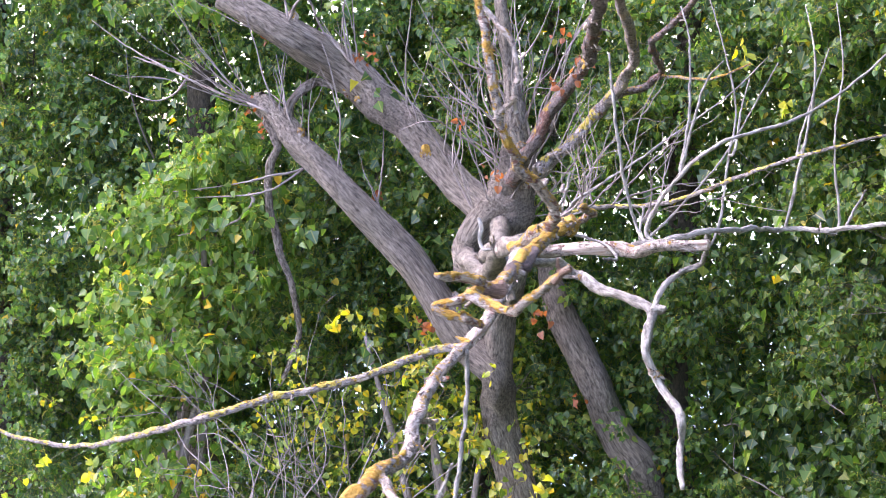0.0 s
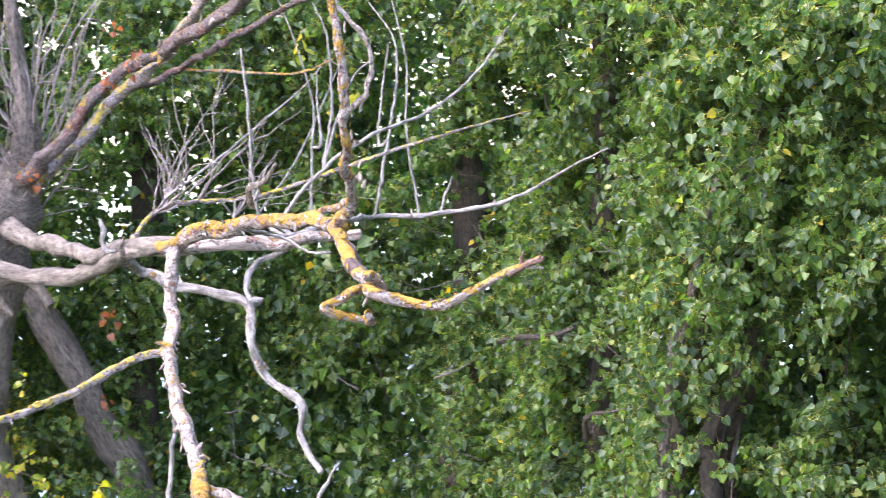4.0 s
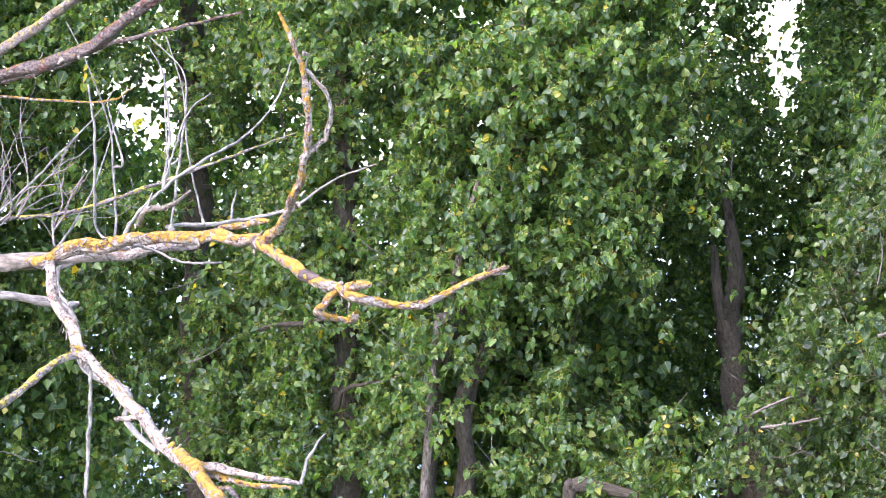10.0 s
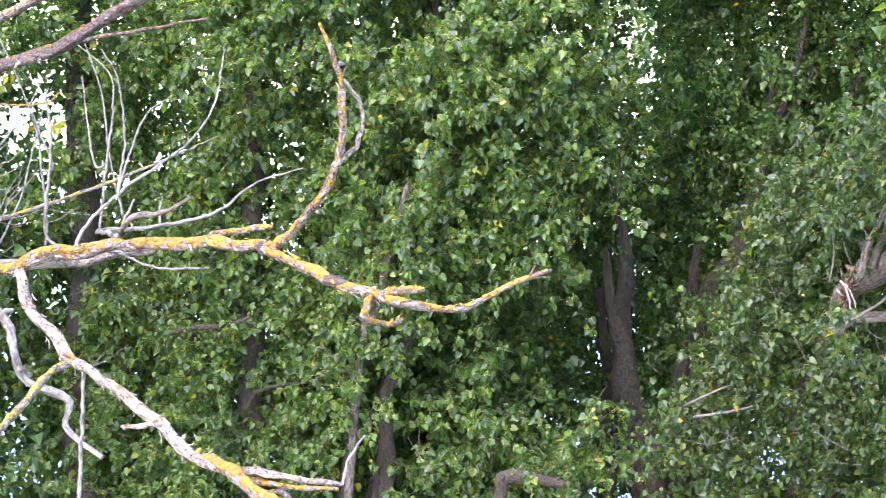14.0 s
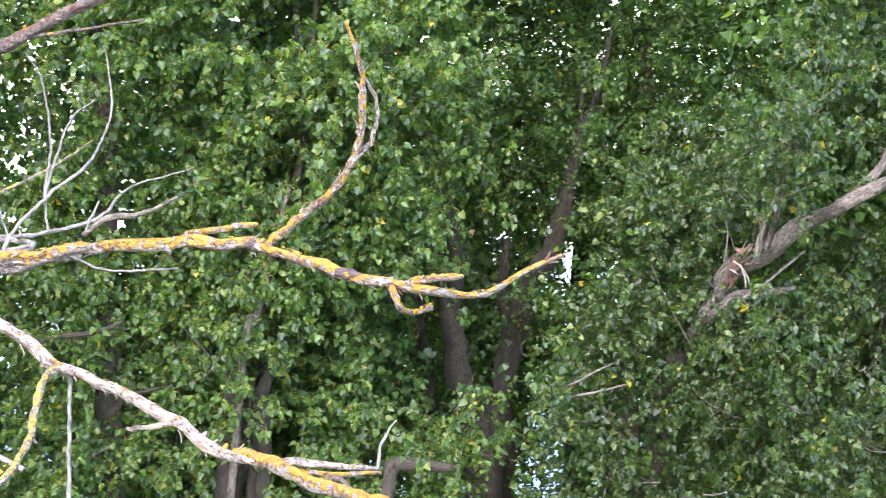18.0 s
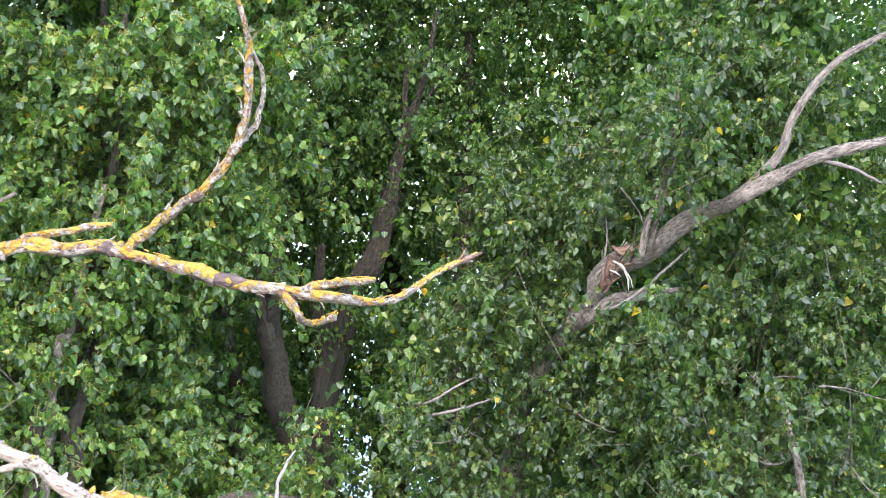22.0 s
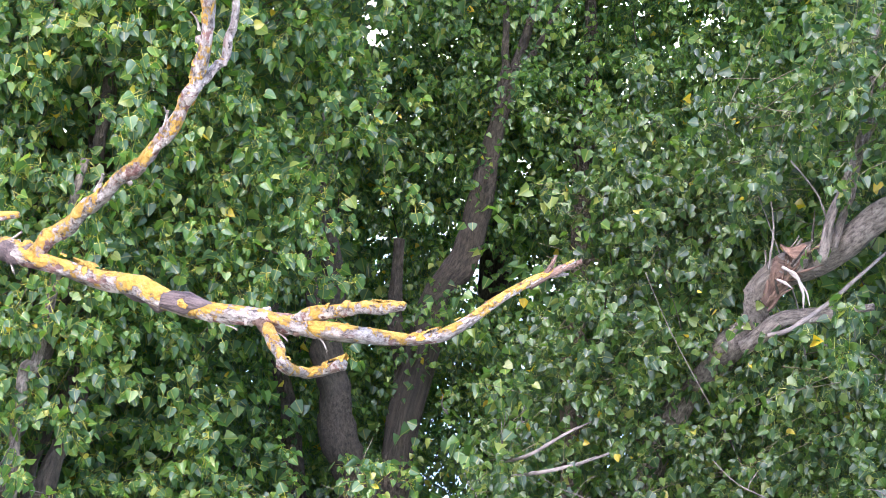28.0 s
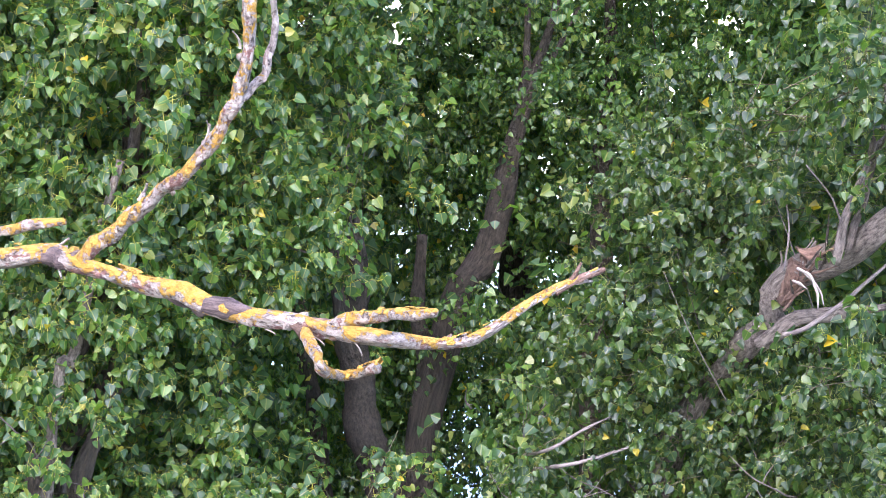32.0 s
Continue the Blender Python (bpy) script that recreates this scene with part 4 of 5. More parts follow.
poplar((5.3, -0.85),
       [(5.30, -1.02, 1.98, 0.104), (5.30, -1.17, 2.67, 0.091), (5.30, -1.27, 3.04, 0.082), (5.30, -1.42, 3.32, 0.073), (5.30, -1.53, 3.70, 0.061), (5.30, -1.59, 3.94, 0.049), (5.30, -1.69, 4.25, 0.037), (5.30, -1.81, 4.59, 0.024), (5.30, -1.89, 5.03, 0.015)],
       [(5.30, -1.57, 3.88, 0.030), (5.30, -1.63, 4.13, 0.027), (5.30, -1.65, 4.41, 0.021), (5.30, -1.66, 4.78, 0.012)],
       [(5.32, -1.70, 4.25, 0.021), (5.32, -1.84, 4.41, 0.015), (5.32, -1.97, 4.66, 0.009)])
poplar((5.7, -1.12),
       [(5.70, -1.12, 1.76, 0.070), (5.70, -1.12, 2.29, 0.064), (5.70, -1.14, 2.55, 0.054), (5.70, -1.09, 2.88, 0.044), (5.70, -1.13, 3.33, 0.032)])
poplar((5.8, -2.15),
       [(5.80, -2.17, 2.55, 0.065), (5.80, -2.22, 3.36, 0.062), (5.80, -2.24, 3.83, 0.055), (5.80, -2.30, 4.30, 0.045), (5.80, -2.27, 4.89, 0.029)])
poplar((5.6, -0.48),
       [(5.60, -0.48, 1.85, 0.064), (5.60, -0.49, 2.31, 0.057), (5.60, -0.43, 2.63, 0.048), (5.60, -0.37, 2.96, 0.038)])
poplar((4.0, -1.9),
       [(3.9, -1.95, 1.6, 0.085), (3.45, -1.98, 2.5, 0.070), (3.02, -2.08, 2.95, 0.060), (2.75, -2.16, 3.18, 0.062), (2.60, -2.22, 3.41, 0.068), (2.30, -2.43, 3.59, 0.057), (2.00, -2.58, 3.76, 0.049), (1.80, -2.65, 3.84, 0.045), (1.60, -2.82, 3.98, 0.036), (1.40, -2.91, 4.06, 0.032), (1.20, -3.29, 4.17, 0.026)],
       [(2.75, -2.12, 3.08, 0.037), (2.65, -2.17, 3.16, 0.037), (2.60, -2.24, 3.22, 0.034), (2.50, -2.41, 3.24, 0.027), (2.40, -2.55, 3.28, 0.015)],
       [(1.85, -2.66, 3.83, 0.031), (1.80, -2.77, 3.95, 0.028), (1.80, -2.90, 4.09, 0.025), (1.80, -2.98, 4.29, 0.023), (1.75, -3.19, 4.57, 0.020), (1.70, -3.53, 4.75, 0.017)],
       [(2.25, -2.25, 3.49, 0.021), (2.25, -2.28, 3.63, 0.020), (2.25, -2.33, 3.75, 0.019), (2.25, -2.40, 3.93, 0.017), (2.25, -2.45, 4.19, 0.013), (2.25, -2.48, 4.48, 0.009)],
       [(2.28, -2.31, 3.54, 0.019), (2.28, -2.36, 3.67, 0.017), (2.28, -2.40, 3.81, 0.016), (2.28, -2.45, 3.99, 0.013), (2.28, -2.52, 4.19, 0.009)],
       [(2.40, -2.09, 3.44, 0.005), (2.40, -2.11, 3.62, 0.004), (2.40, -2.08, 3.80, 0.003)],
       [(2.35, -2.32, 3.63, 0.005), (2.35, -2.27, 3.75, 0.004), (2.35, -2.16, 3.88, 0.003)],
       [(2.42, -2.10, 3.17, 0.012), (2.35, -2.18, 3.21, 0.010), (2.35, -2.37, 3.34, 0.009), (2.35, -2.59, 3.52, 0.006)],
       [(1.60, -3.02, 4.04, 0.014), (1.60, -3.22, 3.99, 0.010), (1.60, -3.39, 3.91, 0.006)],
       [(2.7, -3.4, -0.2, 0.06), (2.25, -3.25, 1.6, 0.03), (2.10, -3.19, 2.15, 0.024), (2.10, -3.10, 2.48, 0.022), (2.10, -3.06, 2.70, 0.016)],
       [(3.35, -1.2, 2.5, 0.008), (3.1, -1.27, 2.58, 0.008), (3.1, -1.42, 2.66, 0.007), (3.1, -1.56, 2.72, 0.003)],
       [(3.4, -1.25, 2.42, 0.009), (3.1, -1.33, 2.5, 0.009), (3.1, -1.52, 2.54, 0.008), (3.1, -1.66, 2.58, 0.004)])
poplar((3.6, -3.6),
       [(3.6, -3.6, -0.2, 0.13), (3.5, -3.5, 2.5, 0.10), (3.6, -3.7, 7, 0.04)])
poplar((3.55, 1.2),
       [(3.42, 0.93, 2.68, 0.027), (3.42, 0.84, 3.0, 0.026), (3.42, 0.75, 3.35, 0.024), (3.42, 0.69, 3.61, 0.022), (3.42, 0.61, 3.88, 0.018)],
       [(3.60, 2.33, 2.81, 0.018), (3.60, 2.13, 2.86, 0.018), (3.60, 1.92, 2.88, 0.016), (3.60, 1.74, 2.95, 0.011)])
poplar((3.5, -0.1),
       [(3.30, -0.03, 1.79, 0.050), (3.30, -0.08, 1.98, 0.043), (3.30, -0.21, 2.00, 0.039), (3.30, -0.41, 1.98, 0.032), (3.30, -0.51, 1.97, 0.021)],
       [(4.00, 1.02, 1.56, 0.034), (4.00, 0.91, 1.97, 0.034), (4.00, 0.94, 2.21, 0.034), (4.00, 0.91, 2.41, 0.034), (4.00, 0.81, 2.61, 0.030), (4.00, 0.69, 2.85, 0.026)],
       [(4.00, 0.82, 1.89, 0.015), (4.00, 0.90, 1.97, 0.015), (4.00, 0.92, 2.19, 0.015), (4.00, 0.87, 2.53, 0.015)],
       [(3.90, 0.48, 3.41, 0.021), (3.90, 0.26, 3.47, 0.017), (3.90, 0.04, 3.60, 0.014), (3.90, -0.13, 3.70, 0.009)],
       [(4.40, 0.70, 2.91, 0.022), (4.35, 0.65, 3.26, 0.019), (4.20, 0.59, 3.76, 0.017), (4.20, 0.51, 4.15, 0.013)])
poplar((7.0, -1.9),
       [(7.0, -1.9, -0.2, 0.15), (7.0, -1.95, 3, 0.12), (7.1, -2.0, 8, 0.05)])
FEET = np.array([t[0] for t in TREES])


# Fronts of foliage in plan, each with the wood on its inner side
def front_line(points):
    p = np.array(points)
    seg = np.diff(p, axis=0)
    run = np.linalg.norm(seg, axis=1)
    return p, seg / run[:, None], np.r_[0, np.cumsum(run)]


LEFT = front_line([(-2.8, 9.6), (-1.0, 8.3), (0.35, 7.4), (1.7, 6.5), (2.9, 5.4), (3.7, 3.9), (3.8, 2.7), (3.65, 1.7), (3.55, 0.8), (3.65, 0.05), (3.75, -0.3), (3.95, -0.5)])
BACK = front_line([(4.9, 0.5), (5.5, -0.1), (6.3, -0.7), (6.4, -1.5), (5.7, -2.2), (4.7, -2.8), (4.2, -4.0), (4.2, -5.4)])
RIGHT = front_line([(3.75, -0.7), (3.4, -1.2), (3.25, -1.65), (3.0, -2.0), (2.6, -2.4), (2.3, -2.9), (2.1, -3.5), (2.0, -4.8)])


def edge_at(line, u):
    p, ahead, total = line
    i = np.clip(np.searchsorted(total, u, side="right") - 1, 0, len(ahead) - 1)
    return p[i] + ahead[i] * (u - total[i])[:, None], np.stack([-ahead[i][:, 1], ahead[i][:, 0]], 1)


# Open lanes through the leaves towards the bright water: a place on each, its slope and fall along x, half width and height
LANES = (((4.2, 3.7, 2.5), 0.96, -0.2, 0.1, 0.09), ((4.2, 3.07, 2.5), 0.9, -0.2, 0.09, 0.07), ((4.2, 3.32, 2.65), 0.63, -0.17, 0.07, 0.06),
         ((5.3, -1.57, 3.15), -0.21, -0.1, 0.11, 0.18), ((5.3, -1.36, 3.2), -0.2, -0.09, 0.04, 0.07), ((5.3, -0.88, 4.68), 0.22, 0.02, 0.1, 0.5), ((5.3, -0.9, 4.56), -0.15, 0.04, 0.055, 0.2))


def in_lane(q, slack=0.0):
    """Places in the open lanes, whose edges are ragged."""
    x, y, z = q.T
    inside = np.zeros(len(x), bool)
    for start, slope, fall, wide, tall in LANES:
        d = x - start[0]
        far = 0.03 * np.maximum(d, 0) + slack
        r = np.hypot((y - start[1] - slope * d) / (wide + far), (z - start[2] - fall * d) / (tall + far))
        inside |= (d > -2.2) & (r < 1.0 + 0.16 * np.sin(23 * z + 9 * y) * np.sin(31 * y - 7 * z))
    return inside


def clear(q):
    """Open places in the foliage: lanes to the light, the recess between the trees, and the space before bare limbs."""
    x, y, z = q.T
    d = x - 2.95
    luck = rng.random(len(x))
    keep = ~((d > -0.6) & (y > 2.62 + 0.44 * d) & (y < 2.95 + 0.74 * d) & (z > 3.9) & (z < 4.65) & (luck < 0.88))
    keep &= ~in_lane(q, 0.05)
    floor_z = np.interp(y, (-1.95, -1.85, -1.7, -1.5, -1.2, -0.75), (4.1, 3.95, 3.55, 3.15, 2.8, 2.4))
    keep &= ~((x > 2.0) & (x < 5.45) & (y > -2.3 - 0.1 * (x - 3.5)) & (y < -0.6 + 0.08 * (x - 4.0)) & (z > floor_z))
    keep &= ~((x > 2.6) & (x < 5.25) & (y < 0.08) & (y > -1.12) & (z > 2.15) & (z < 3.3))
    keep &= ~((np.hypot(x - 2.5, y + 2.3) < 0.42) & (np.abs(z - 3.36) < 0.26))
    keep &= ~((np.hypot(x - 1.7, y + 2.75) < 0.5) & (z > 3.55) & (z < 4.2) & (luck < 0.85))
    keep &= ~((x > 2.9) & (x < 4.3) & (np.abs(y - 0.85 + 0.25 * (4.0 - x)) < 0.2) & (z > 1.75) & (z < 2.7) & (luck < 0.85))
    keep &= ~((x > 2.2) & (x < 2.85) & (y > 4.5) & (y < 5.6) & (z < 2.7))
    return keep


def layer(line, count, near, spread, low, high, scale, cut, lump, top=None, begin=0.0):
    """Starts of leafy shoots: tall crowns that bulge out, with dark recesses between them."""
    u = rng.uniform(begin, line[2][-1], count)
    p, inward = edge_at(line, u)
    z = rng.uniform(low, high, count)
    bulge = np.array([noise.noise(Vector((a * 0.9, b * 0.4, 3.7))) + 0.42 * noise.noise(Vector((a * 2.4, b * 1.6, 8.1))) for a, b in zip(u, z)])
    deep = near + rng.exponential(spread, count) - lump * bulge + (0.15 * np.maximum(0, 3.0 - z) if line is LEFT else 0.2 * np.maximum(0, 2.4 - z))
    q = np.c_[p + inward * deep[:, None], z]
    clump = np.array([noise.noise(Vector(v) * scale) + 0.6 * noise.noise(Vector(v) * scale * 2.6) for v in q])
    keep = (rng.random(count) < np.where((q[:, 1] > 3.4) & (near < 0.2), 0.8, 1.0)) & (clump > cut + 0.1 * np.maximum(0, 2.6 - z) * (line is not BACK)) & clear(q)
    if top is not None:
        keep &= z < np.interp(q[:, 1], *top) + 0.25 * clump
    out = np.c_[-inward, np.full(count, 0.25)] + rng.normal(0, 0.45, (count, 3))
    out /= np.linalg.norm(out, axis=1, keepdims=True)
    return q[keep], out[keep]


def lobe(x, y, z, r, h, n):
    """A bough of foliage that stands out before the rest."""
    k = rng.normal(0, 0.5, (n, 3)) * (r, r, h)
    d = k + np.array((-0.4, 0.0, 0.15)) + rng.normal(0, 0.3, (n, 3))
    return np.array((x, y, z)) + k, d / np.linalg.norm(d, axis=1, keepdims=True)


def mass(x, y, z, r, h, n):
    """Leaves deep in the wood, with the open lanes left free."""
    q, d = lobe(x, y, z, r, h, n)
    keep = clear(q)
    return q[keep], d[keep]


def joined(*sets):
    return np.concatenate([s[0] for s in sets]), np.concatenate([s[1] for s in sets])


RIGHT_TOP = ((-4.8, -2.8, -2.5, -2.15, -1.85, -1.7, -1.5, -1.2, -0.7), (5.9, 5.6, 4.1, 3.7, 3.85, 3.45, 3.0, 2.5, 2.0))
near_set = joined(layer(LEFT, 16500, 0.1, 0.24, 1.2, 6.0, 1.3, -0.1, 0.7),
                  lobe(3.9, -0.55, 4.35, 0.2, 0.5, 60), lobe(3.75, -0.5, 2.0, 0.2, 0.2, 22), lobe(3.65, -0.6, 2.35, 0.05, 0.1, 7), lobe(3.75, -0.2, 3.75, 0.2, 0.3, 40),
                  lobe(-1.1, 8.0, 1.2, 0.4, 0.4, 40), lobe(0.75, 6.4, 1.5, 0.45, 0.35, 40), lobe(2.85, 5.0, 1.6, 0.4, 0.35, 30))
right_set = joined(layer(RIGHT, 4600, 0.08, 0.24, 1.2, 5.9, 1.5, -0.08, 0.5, RIGHT_TOP),
                   lobe(3.7, -1.85, 3.7, 0.12, 0.34, 46), lobe(3.4, -2.08, 3.55, 0.12, 0.3, 40), lobe(3.75, -1.72, 3.5, 0.1, 0.3, 30), lobe(3.55, -2.0, 3.75, 0.08, 0.3, 26), lobe(3.3, -2.2, 3.6, 0.1, 0.3, 30), lobe(3.3, -1.6, 2.9, 0.2, 0.3, 50), lobe(2.2, -2.9, 2.3, 0.3, 0.4, 50), lobe(2.05, -2.42, 4.05, 0.14, 0.14, 22), lobe(2.1, -2.3, 4.22, 0.2, 0.12, 18), lobe(2.0, -2.5, 4.35, 0.2, 0.15, 14), lobe(2.6, -2.1, 4.0, 0.25, 0.3, 20), lobe(2.1, -2.2, 3.12, 0.14, 0.1, 12))
back_set = joined(layer(BACK, 6300, 0.1, 0.4, 1.4, 6.2, 1.2, -0.42, 0.5), layer(BACK, 3000, 0.35, 0.4, 1.6, 6.0, 1.2, -1.0, 0.3, None, 0.5),
                  lobe(5.05, -1.72, 4.25, 0.3, 0.5, 70), lobe(5.1, -1.35, 2.75, 0.35, 0.3, 60), lobe(5.2, -0.8, 1.95, 0.4, 0.2, 30), lobe(5.1, -0.5, 4.2, 0.2, 0.4, 40), mass(6.6, -0.45, 4.0, 0.6, 2.0, 420), mass(6.4, -1.9, 4.0, 0.5, 2.0, 260), mass(6.4, -1.42, 3.95, 0.3, 0.5, 110), mass(6.4, -1.4, 2.5, 0.4, 0.4, 110), mass(6.4, -1.42, 4.65, 0.35, 0.5, 120), mass(6.4, -1.58, 4.1, 0.3, 0.5, 90), mass(6.4, -1.4, 1.95, 0.5, 0.5, 120), mass(6.5, -1.2, 1.5, 0.6, 0.5, 160), mass(6.4, -1.36, 3.05, 0.14, 0.4, 50))
mid_set = joined(layer(LEFT, 6000, 0.7, 0.5, 1.0, 7.0, 1.0, -0.7, 0.4), layer(RIGHT, 1200, 0.6, 0.4, 0.8, 5.6, 1.0, -0.45, 0.3, RIGHT_TOP), layer(RIGHT, 1300, 0.9, 0.4, 0.3, 5.6, 0.8, -1.2, 0.2, RIGHT_TOP, 2.0))
far_set = joined(layer(LEFT, 4600, 1.6, 1.0, 0.4, 7.5, 0.8, -0.95, 0.3), layer(BACK, 3000, 0.9, 0.9, 0.6, 7.5, 0.8, -0.95, 0.3), layer(BACK, 2600, 2.0, 0.8, 1.0, 7.0, 0.8, -1.2, 0.2, None, 0.4), layer(BACK, 2600, 0.9, 0.8, 0.2, 2.6, 0.8, -1.3, 0.2), layer(LEFT, 2400, 1.2, 0.8, 0.2, 2.6, 0.8, -1.3, 0.2),
                mass(7.2, -0.4, 3.6, 1.0, 2.4, 800), mass(7.4, -2.2, 3.6, 1.0, 2.4, 500), mass(5.3, 4.1, 3.4, 1.1, 2.2, 700), mass(4.6, 5.6, 3.4, 1.2, 2.2, 500), mass(2.6, 7.6, 3.6, 1.6, 2.4, 900), mass(0.2, 9.6, 3.8, 1.6, 2.4, 800), mass(5.2, 5.2, 4.4, 1.0, 1.6, 700), mass(7.4, -1.2, 4.6, 1.0, 1.6, 700), mass(5.6, 4.6, 2.1, 1.2, 0.8, 420), mass(4.6, 6.2, 2.0, 1.2, 0.8, 300))
# Unseen treetops, with boughs added overhead to shade the recess and left wood
high_set = joined(layer(LEFT, 2300, 0.3, 0.9, 6.0, 10.0, 0.8, -0.6, 0.6), layer(BACK, 1700, 0.0, 0.9, 6.1, 10.0, 0.8, -0.7, 0.6),
                  lobe(5.2, -1.3, 7.0, 1.6, 0.9, 300), lobe(4.2, -3.2, 7.0, 1.6, 1.2, 320), lobe(-3.0, 8.2, 8.6, 2.2, 0.8, 520))


def owner_of(q):
    return np.argmin(((q[:, None, :2] - FEET[None]) ** 2).sum(2), axis=1)


def shoots_mesh(name, base, out, length, mat):
    """Thin shoots that carry the leaves, as slender three-sided rods."""
    k = len(base)
    end = base + (out + np.array([0, 0, -0.18])) * length[:, None]
    mid = base + (out * 0.5 + np.array([0, 0, -0.045])) * length[:, None]
    ring = np.array([(1, 0, 0), (-0.5, 0.5, 0.7), (-0.5, -0.5, -0.7)])
    v = np.concatenate([base[:, None] - out[:, None] * 0.2 + ring * 0.003, mid[:, None] + ring * 0.0022, end[:, None] + ring * 0.0012], 1)
    quads = [(a + 3 * r, (a + 1) % 3 + 3 * r, (a + 1) % 3 + 3 * r + 3, a + 3 * r + 3) for r in range(2) for a in range(3)]
    f = (np.array(quads)[None] + 9 * np.arange(k)[:, None, None]).reshape(-1, 4)
    return mesh_from(name, v.reshape(-1, 3).tolist(), f.tolist(), mat)


# Each set of shoots: name, places, leaves on a shoot, lengths, leaf size, whether stalks and shoots show
SETS = (("crown", near_set, 22, (0.2, 0.5), 0.051, True),
        ("side_crown", right_set, 21, (0.18, 0.42), 0.043, True),
        ("shaded_crown", back_set, 18, (0.2, 0.5), 0.042, False),
        ("inner_crown", mid_set, 12, (0.3, 0.65), 0.07, False),
        ("rear_crown", far_set, 11, (0.35, 0.75), 0.092, False),
        ("unseen_shade_crown", high_set, 12, (0.4, 0.8), 0.11, False))
WOOD = []
for i, (foot, stems) in enumerate(TREES):
    tree = tagged(new("poplar_tree"), "tall poplar tree with furrowed grey bark and dense glossy green leaves", "tree", "poplars of the wood")
    WOOD.append(tree)
    for k, pts in enumerate(stems):
        name = "trunk" if k == 0 else "limb"
        if k == 0 and pts[0][2] > 0:
            pts = [(*foot, -0.2, pts[0][3] * 1.25)] + pts
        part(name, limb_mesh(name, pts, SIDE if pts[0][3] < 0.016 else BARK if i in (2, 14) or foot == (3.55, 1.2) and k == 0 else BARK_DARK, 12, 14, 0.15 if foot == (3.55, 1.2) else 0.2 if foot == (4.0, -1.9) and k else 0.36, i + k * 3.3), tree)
    if foot == (4.0, -1.9):
        flakes([(2.75, -2.16, 3.18, 0.062), (2.60, -2.22, 3.41, 0.068), (2.45, -2.33, 3.50, 0.06)], 22, tree, 1.7)
        for pts in ([(2.40, -2.15, 3.45, 0.006), (2.33, -2.18, 3.42, 0.007), (2.31, -2.20, 3.36, 0.006), (2.32, -2.21, 3.29, 0.003)],
                    [(2.40, -2.18, 3.43, 0.004), (2.34, -2.22, 3.37, 0.005), (2.33, -2.24, 3.30, 0.002)],
                    [(2.40, -2.13, 3.40, 0.004), (2.35, -2.14, 3.39, 0.006), (2.34, -2.17, 3.37, 0.002)]):
            part("bark_strip", limb_mesh("bark_strip", pts, STRIP, 6, 6, 0.3, pts[0][0]), tree, "pale strip of bark that hangs loose")
        for k in range(26):
            f = rng.random()
            p = Vector((2.66 - 0.2 * f, -2.14 - 0.12 * f, 3.24 + 0.24 * f)) + Vector(rng.normal(0, 0.018, 3)) + Vector((-0.05, 0.012, 0.0))
            d = Vector((-0.25, -0.25, 0.45)) + Vector(rng.normal(0, 0.3, 3)) * (0.5 + f)
            part("splinter", limb_mesh("splinter", [(*p, 0.006), (*(p + d * 0.08), 0.005), (*(p + d * rng.uniform(0.1, 0.19)), 0.001)], RAW if k % 3 else BARK_DARK, 3, 5, 0.3, k), tree)
        part("torn_knot", limb_mesh("torn_knot", [(2.62, -2.16, 3.28, 0.03), (2.57, -2.21, 3.38, 0.055), (2.54, -2.26, 3.46, 0.05), (2.50, -2.31, 3.52, 0.025)], RAW, 10, 16, 0.7, 2.2), tree, "torn reddish wood")
    for name, (q, out), count, span, leaf, fine in SETS:
        m = owner_of(q) == i
        if m.sum() < 4:
            continue
        length = rng.uniform(*span, m.sum())
        leaves = spray_leaves(q[m], out[m], count, length, leaf)
        free = ~in_lane(leaves[0], -0.03) | (rng.random(len(leaves[0])) < 0.2)
        leaves = tuple(v[free] for v in leaves)
        if fine and foot[0] > 3 and foot[1] < 2.2 and len(leaves[0]) > 1500:
            pick = np.argsort(leaves[0][:, 0])
            single_leaves(*(v[pick[:280]] for v in leaves), tree, LEAF_SHADED_SINGLE if name == "side_crown" else LEAF_SINGLE)
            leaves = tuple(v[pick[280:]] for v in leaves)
        # Side crowns take the leaf colours that have shade mixed in
        stuff(name, leaves_mesh(name, *leaves[:4], LEAF_SHADED if name == "side_crown" else LEAF, fine, leaves[4]), tree, "glossy green heart-shaped leaves on pale stalks" if fine else "")
        if fine:
            stuff("twig_work", shoots_mesh("twig_work", q[m], out[m], length, SHOOT), tree)


# Slender grey stems and bare side shoots that show among the leaves
def near_tree(x, y):
    return WOOD[int(owner_of(np.array([(x, y, 0.0)]))[0])]


rng = np.random.default_rng(31)
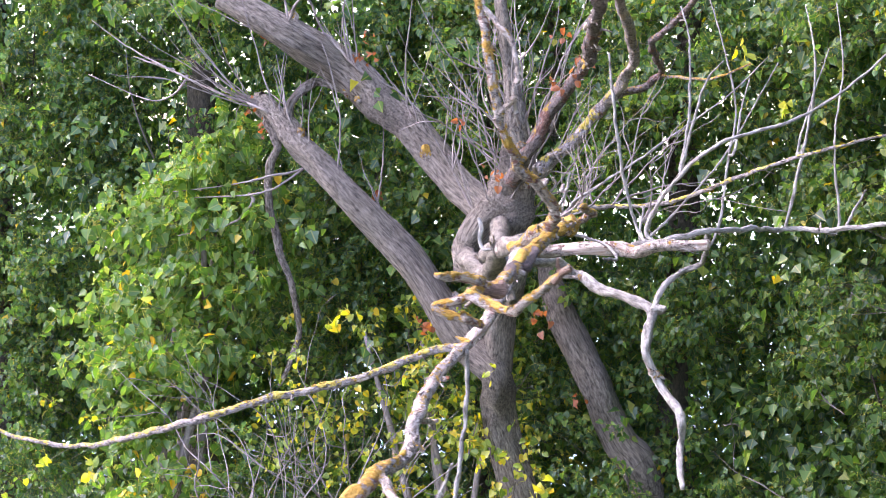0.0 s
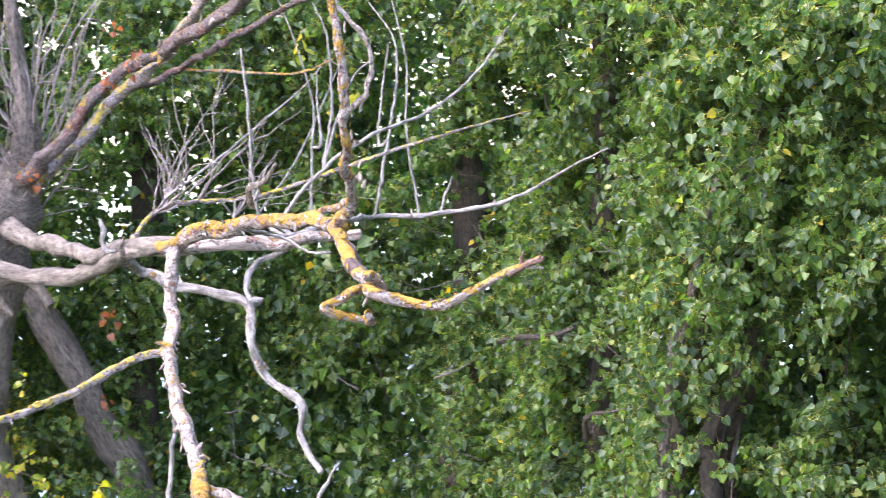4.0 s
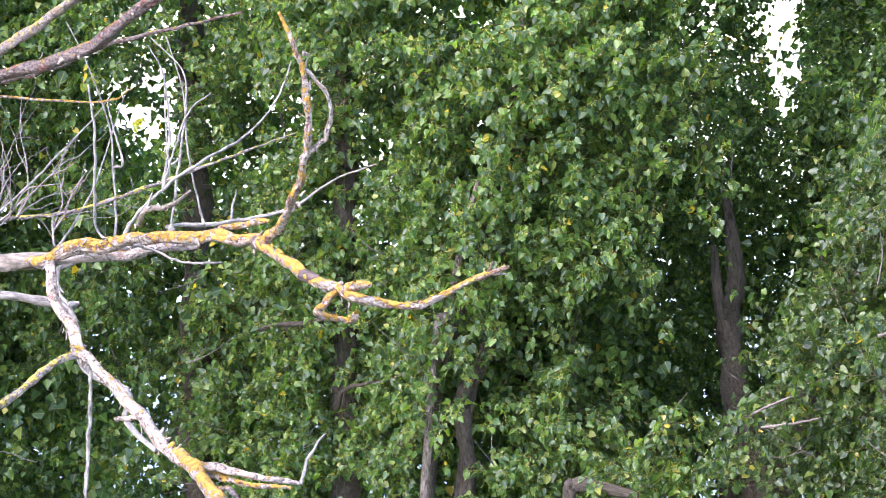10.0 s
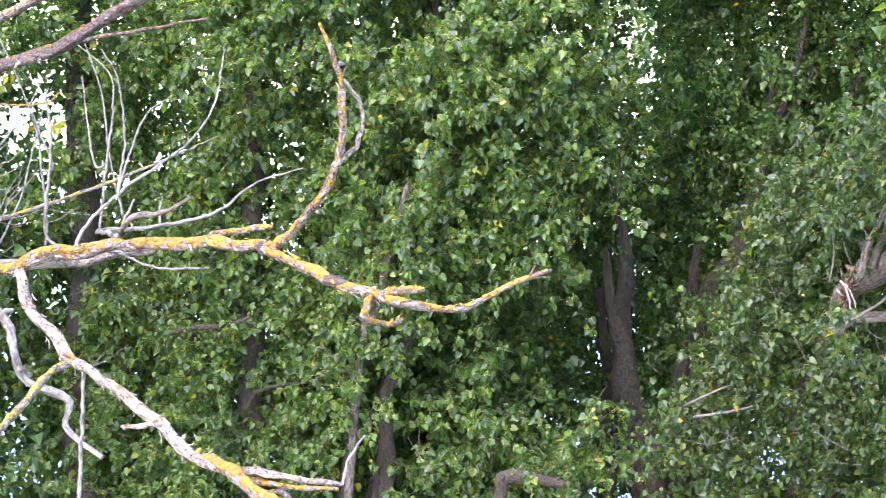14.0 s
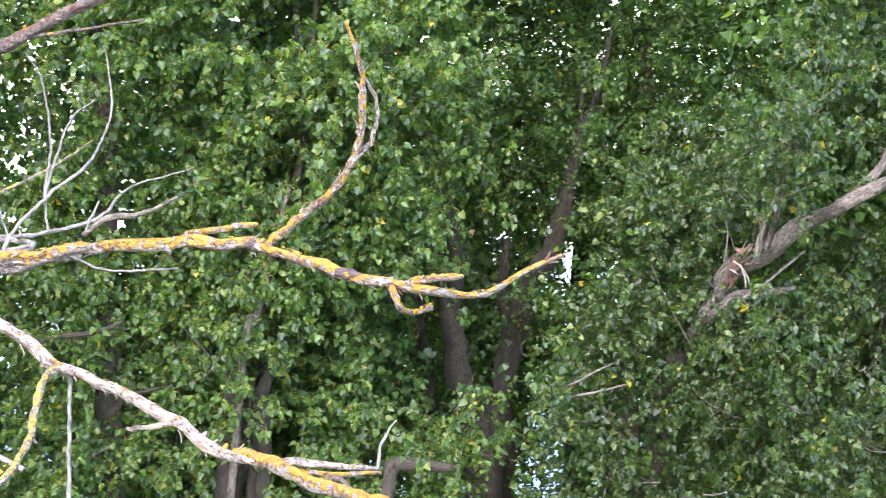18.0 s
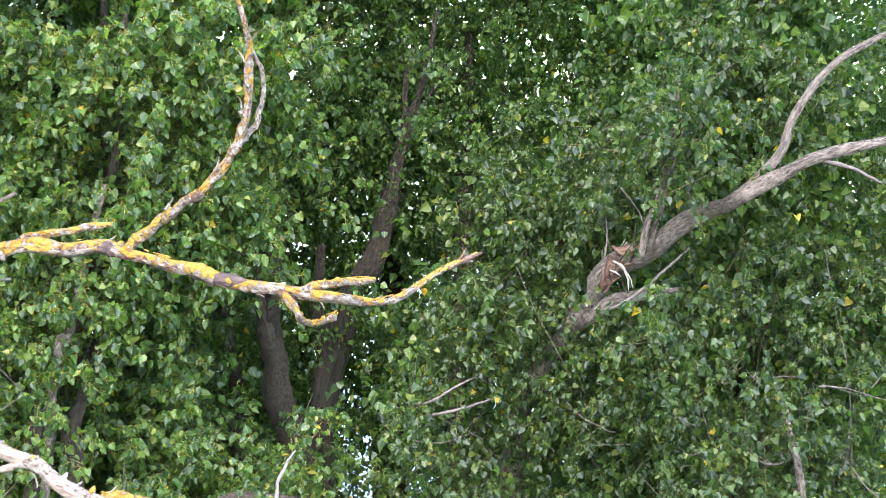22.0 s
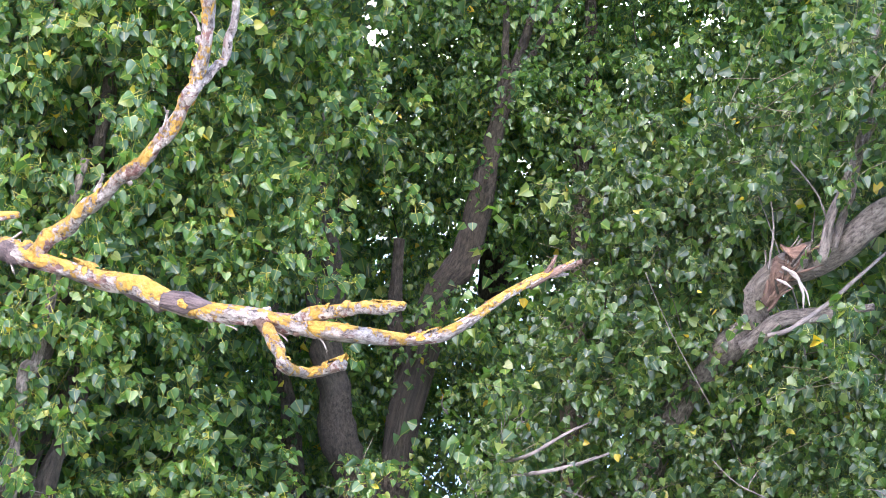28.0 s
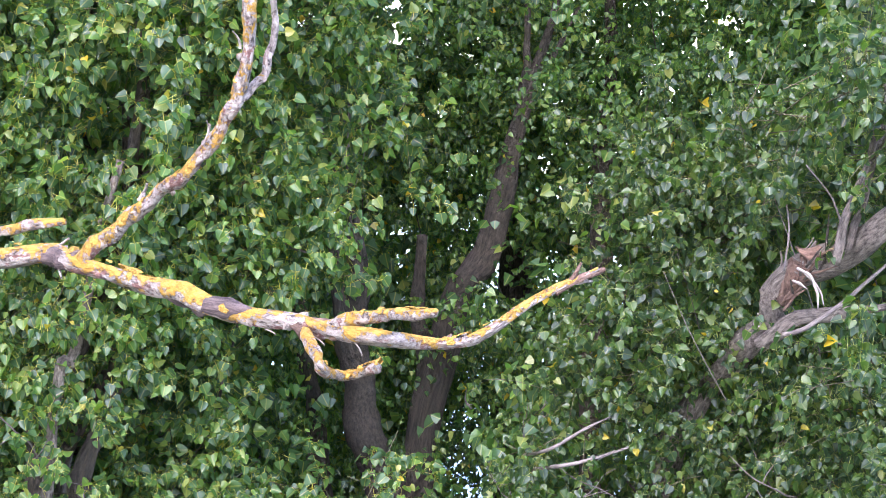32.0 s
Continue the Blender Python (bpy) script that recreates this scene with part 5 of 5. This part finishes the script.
for i in range(76):
    line = (LEFT, BACK, RIGHT)[i % 3]
    p, inward = edge_at(line, np.array([rng.uniform(0.3, line[2][-1] - 0.2)]))
    x, y = p[0] + inward[0] * rng.uniform(-0.05, 0.3)
    z, tall, lean = rng.uniform(1.2, 3.0 if line is RIGHT else 4.0), rng.uniform(0.6, 1.5), rng.normal(0, 0.3, 2)
    r = rng.uniform(0.006, 0.016) * (0.5 if line is RIGHT else 1.0)
    pts = [(x + lean[0] * f * tall * 0.6 + inward[0][0] * (0.35 * (1 - f) ** 2) + rng.normal(0, 0.02), y + lean[1] * f * tall * 0.6 + inward[0][1] * (0.35 * (1 - f) ** 2) + rng.normal(0, 0.02), z + tall * f, r * (1 - 0.75 * f)) for f in (0, 0.25, 0.5, 0.75, 1)]
    part("stem", limb_mesh("stem", pts, BARK_DARK if i % 4 else SIDE, 4, 7, 0.2, i), near_tree(x, y))
for i in range(110):
    line = (LEFT, RIGHT)[i % 2]
    p, inward = edge_at(line, np.array([rng.uniform(0.2, line[2][-1])]))
    x, y = p[0] + inward[0] * rng.uniform(-0.08, 0.15)
    shoot((x, y, rng.uniform(1.4, 3.2 if line is RIGHT else 5.0)), (rng.normal(0, 0.7) - inward[0][0] * 0.5, rng.normal(0, 0.7) - inward[0][1] * 0.5, rng.uniform(-0.1, 0.6)), rng.uniform(0.2, 0.65), rng.uniform(0.003, 0.007), near_tree(x, y), SIDE, 0.3, 1, "side_shoot")

# ---- a young poplar beside the bare tree, and yellowing shoots under it ----
def bush(name, label, spots, count, leaf, mat, foot):
    thing = tagged(new(name), label, "tree")
    q, o = [], []
    for x, y, z, r, h, n in spots:
        k = rng.normal(0, 0.5, (n, 3)) * (r, r, h)
        q.append(np.array((x, y, z)) + k)
        d = k + np.array((-0.1, -0.5, 0.1)) + rng.normal(0, 0.3, (n, 3))
        o.append(d / np.linalg.norm(d, axis=1, keepdims=True))
    q, o = np.concatenate(q), np.concatenate(o)
    length = rng.uniform(0.22, 0.52, len(q))
    leaves = spray_leaves(q, o, count, length, leaf)
    stuff("crown", leaves_mesh("crown", *leaves[:4], mat, True, leaves[4]), thing)
    stuff("twig_work", shoots_mesh("twig_work", q, o, length, SHOOT), thing)
    for i in range(4):
        x, y, z, r, h, n = spots[i % len(spots)]
        part("stem", limb_mesh("stem", [(*foot, -0.1, 0.04), (foot[0] * 0.6 + x * 0.4 + rng.normal(0, 0.1), foot[1] * 0.5 + y * 0.5, z * 0.5, 0.035), (x + rng.normal(0, 0.2), y + 0.1, z + h * 0.4, 0.012)], TWIG, 6, 8, 0.2), thing)
    return thing


bush("young_poplar", "young poplar tree with bright green leaves on grey stems", [(0.29, 6.60, 3.90, 0.155, 0.20, 19), (0.08, 6.72, 3.56, 0.259, 0.29, 36), (0.34, 6.47, 3.23, 0.257, 0.29, 35), (-0.26, 7.00, 3.28, 0.236, 0.23, 20), (0.00, 6.73, 2.75, 0.390, 0.32, 56), (-0.46, 7.16, 2.50, 0.239, 0.24, 20), (-0.20, 6.80, 2.23, 0.313, 0.29, 35), (-0.31, 6.89, 1.80, 0.262, 0.35, 27), (-0.03, 6.49, 1.51, 0.257, 0.23, 20), (0.08, 6.78, 4.89, 0.155, 0.09, 4), (0.34, 6.57, 4.99, 0.051, 0.06, 2), (-0.30, 7.10, 5.00, 0.052, 0.06, 1)], 18, 0.076, LEAF_YOUNG, (-0.1, 6.9))
bush("yellowing_poplar", "small poplar tree with yellowing leaves", [(1.49, 5.84, 2.51, 0.362, 0.36, 9), (1.80, 5.77, 2.05, 0.494, 0.49, 32), (2.04, 5.57, 1.86, 0.349, 0.35, 26), (1.67, 5.83, 2.53, 0.355, 0.28, 14), (0.93, 6.17, 2.23, 0.501, 0.36, 20), (1.23, 5.87, 1.84, 0.493, 0.35, 24), (-0.69, 6.93, 1.75, 0.376, 0.23, 3)], 12, 0.052, LEAF_YELLOW, (1.6, 5.9))

# ---- bare shrub of thin curved stems under the bare tree ----
shrub = tagged(new("bare_shrub"), "tangled leafless shrub of thin curved grey stems", "shrub")
for i in range(30):
    x = rng.uniform(-0.1, 1.25)
    shoot((x, 5.3 + rng.uniform(-0.2, 0.5), 0.8 + rng.uniform(0, 0.8)), (rng.uniform(-0.9, 0.9), rng.uniform(-0.2, 0.2), 0.8), rng.uniform(0.75, 1.6), rng.uniform(0.004, 0.009), shrub, TWIG, 0.62, 2, "stem")
for x in (-0.05, 0.3, 0.6, 0.9, 1.2):
    part("root_stock", limb_mesh("root_stock", [(0.6 + 0.3 * (x - 0.6), 5.6, -0.1, 0.03), (x, 5.5, 0.6, 0.022), (x + 0.1, 5.35, 1.3, 0.014)], TWIG, 6, 8, 0.3, x), shrub)
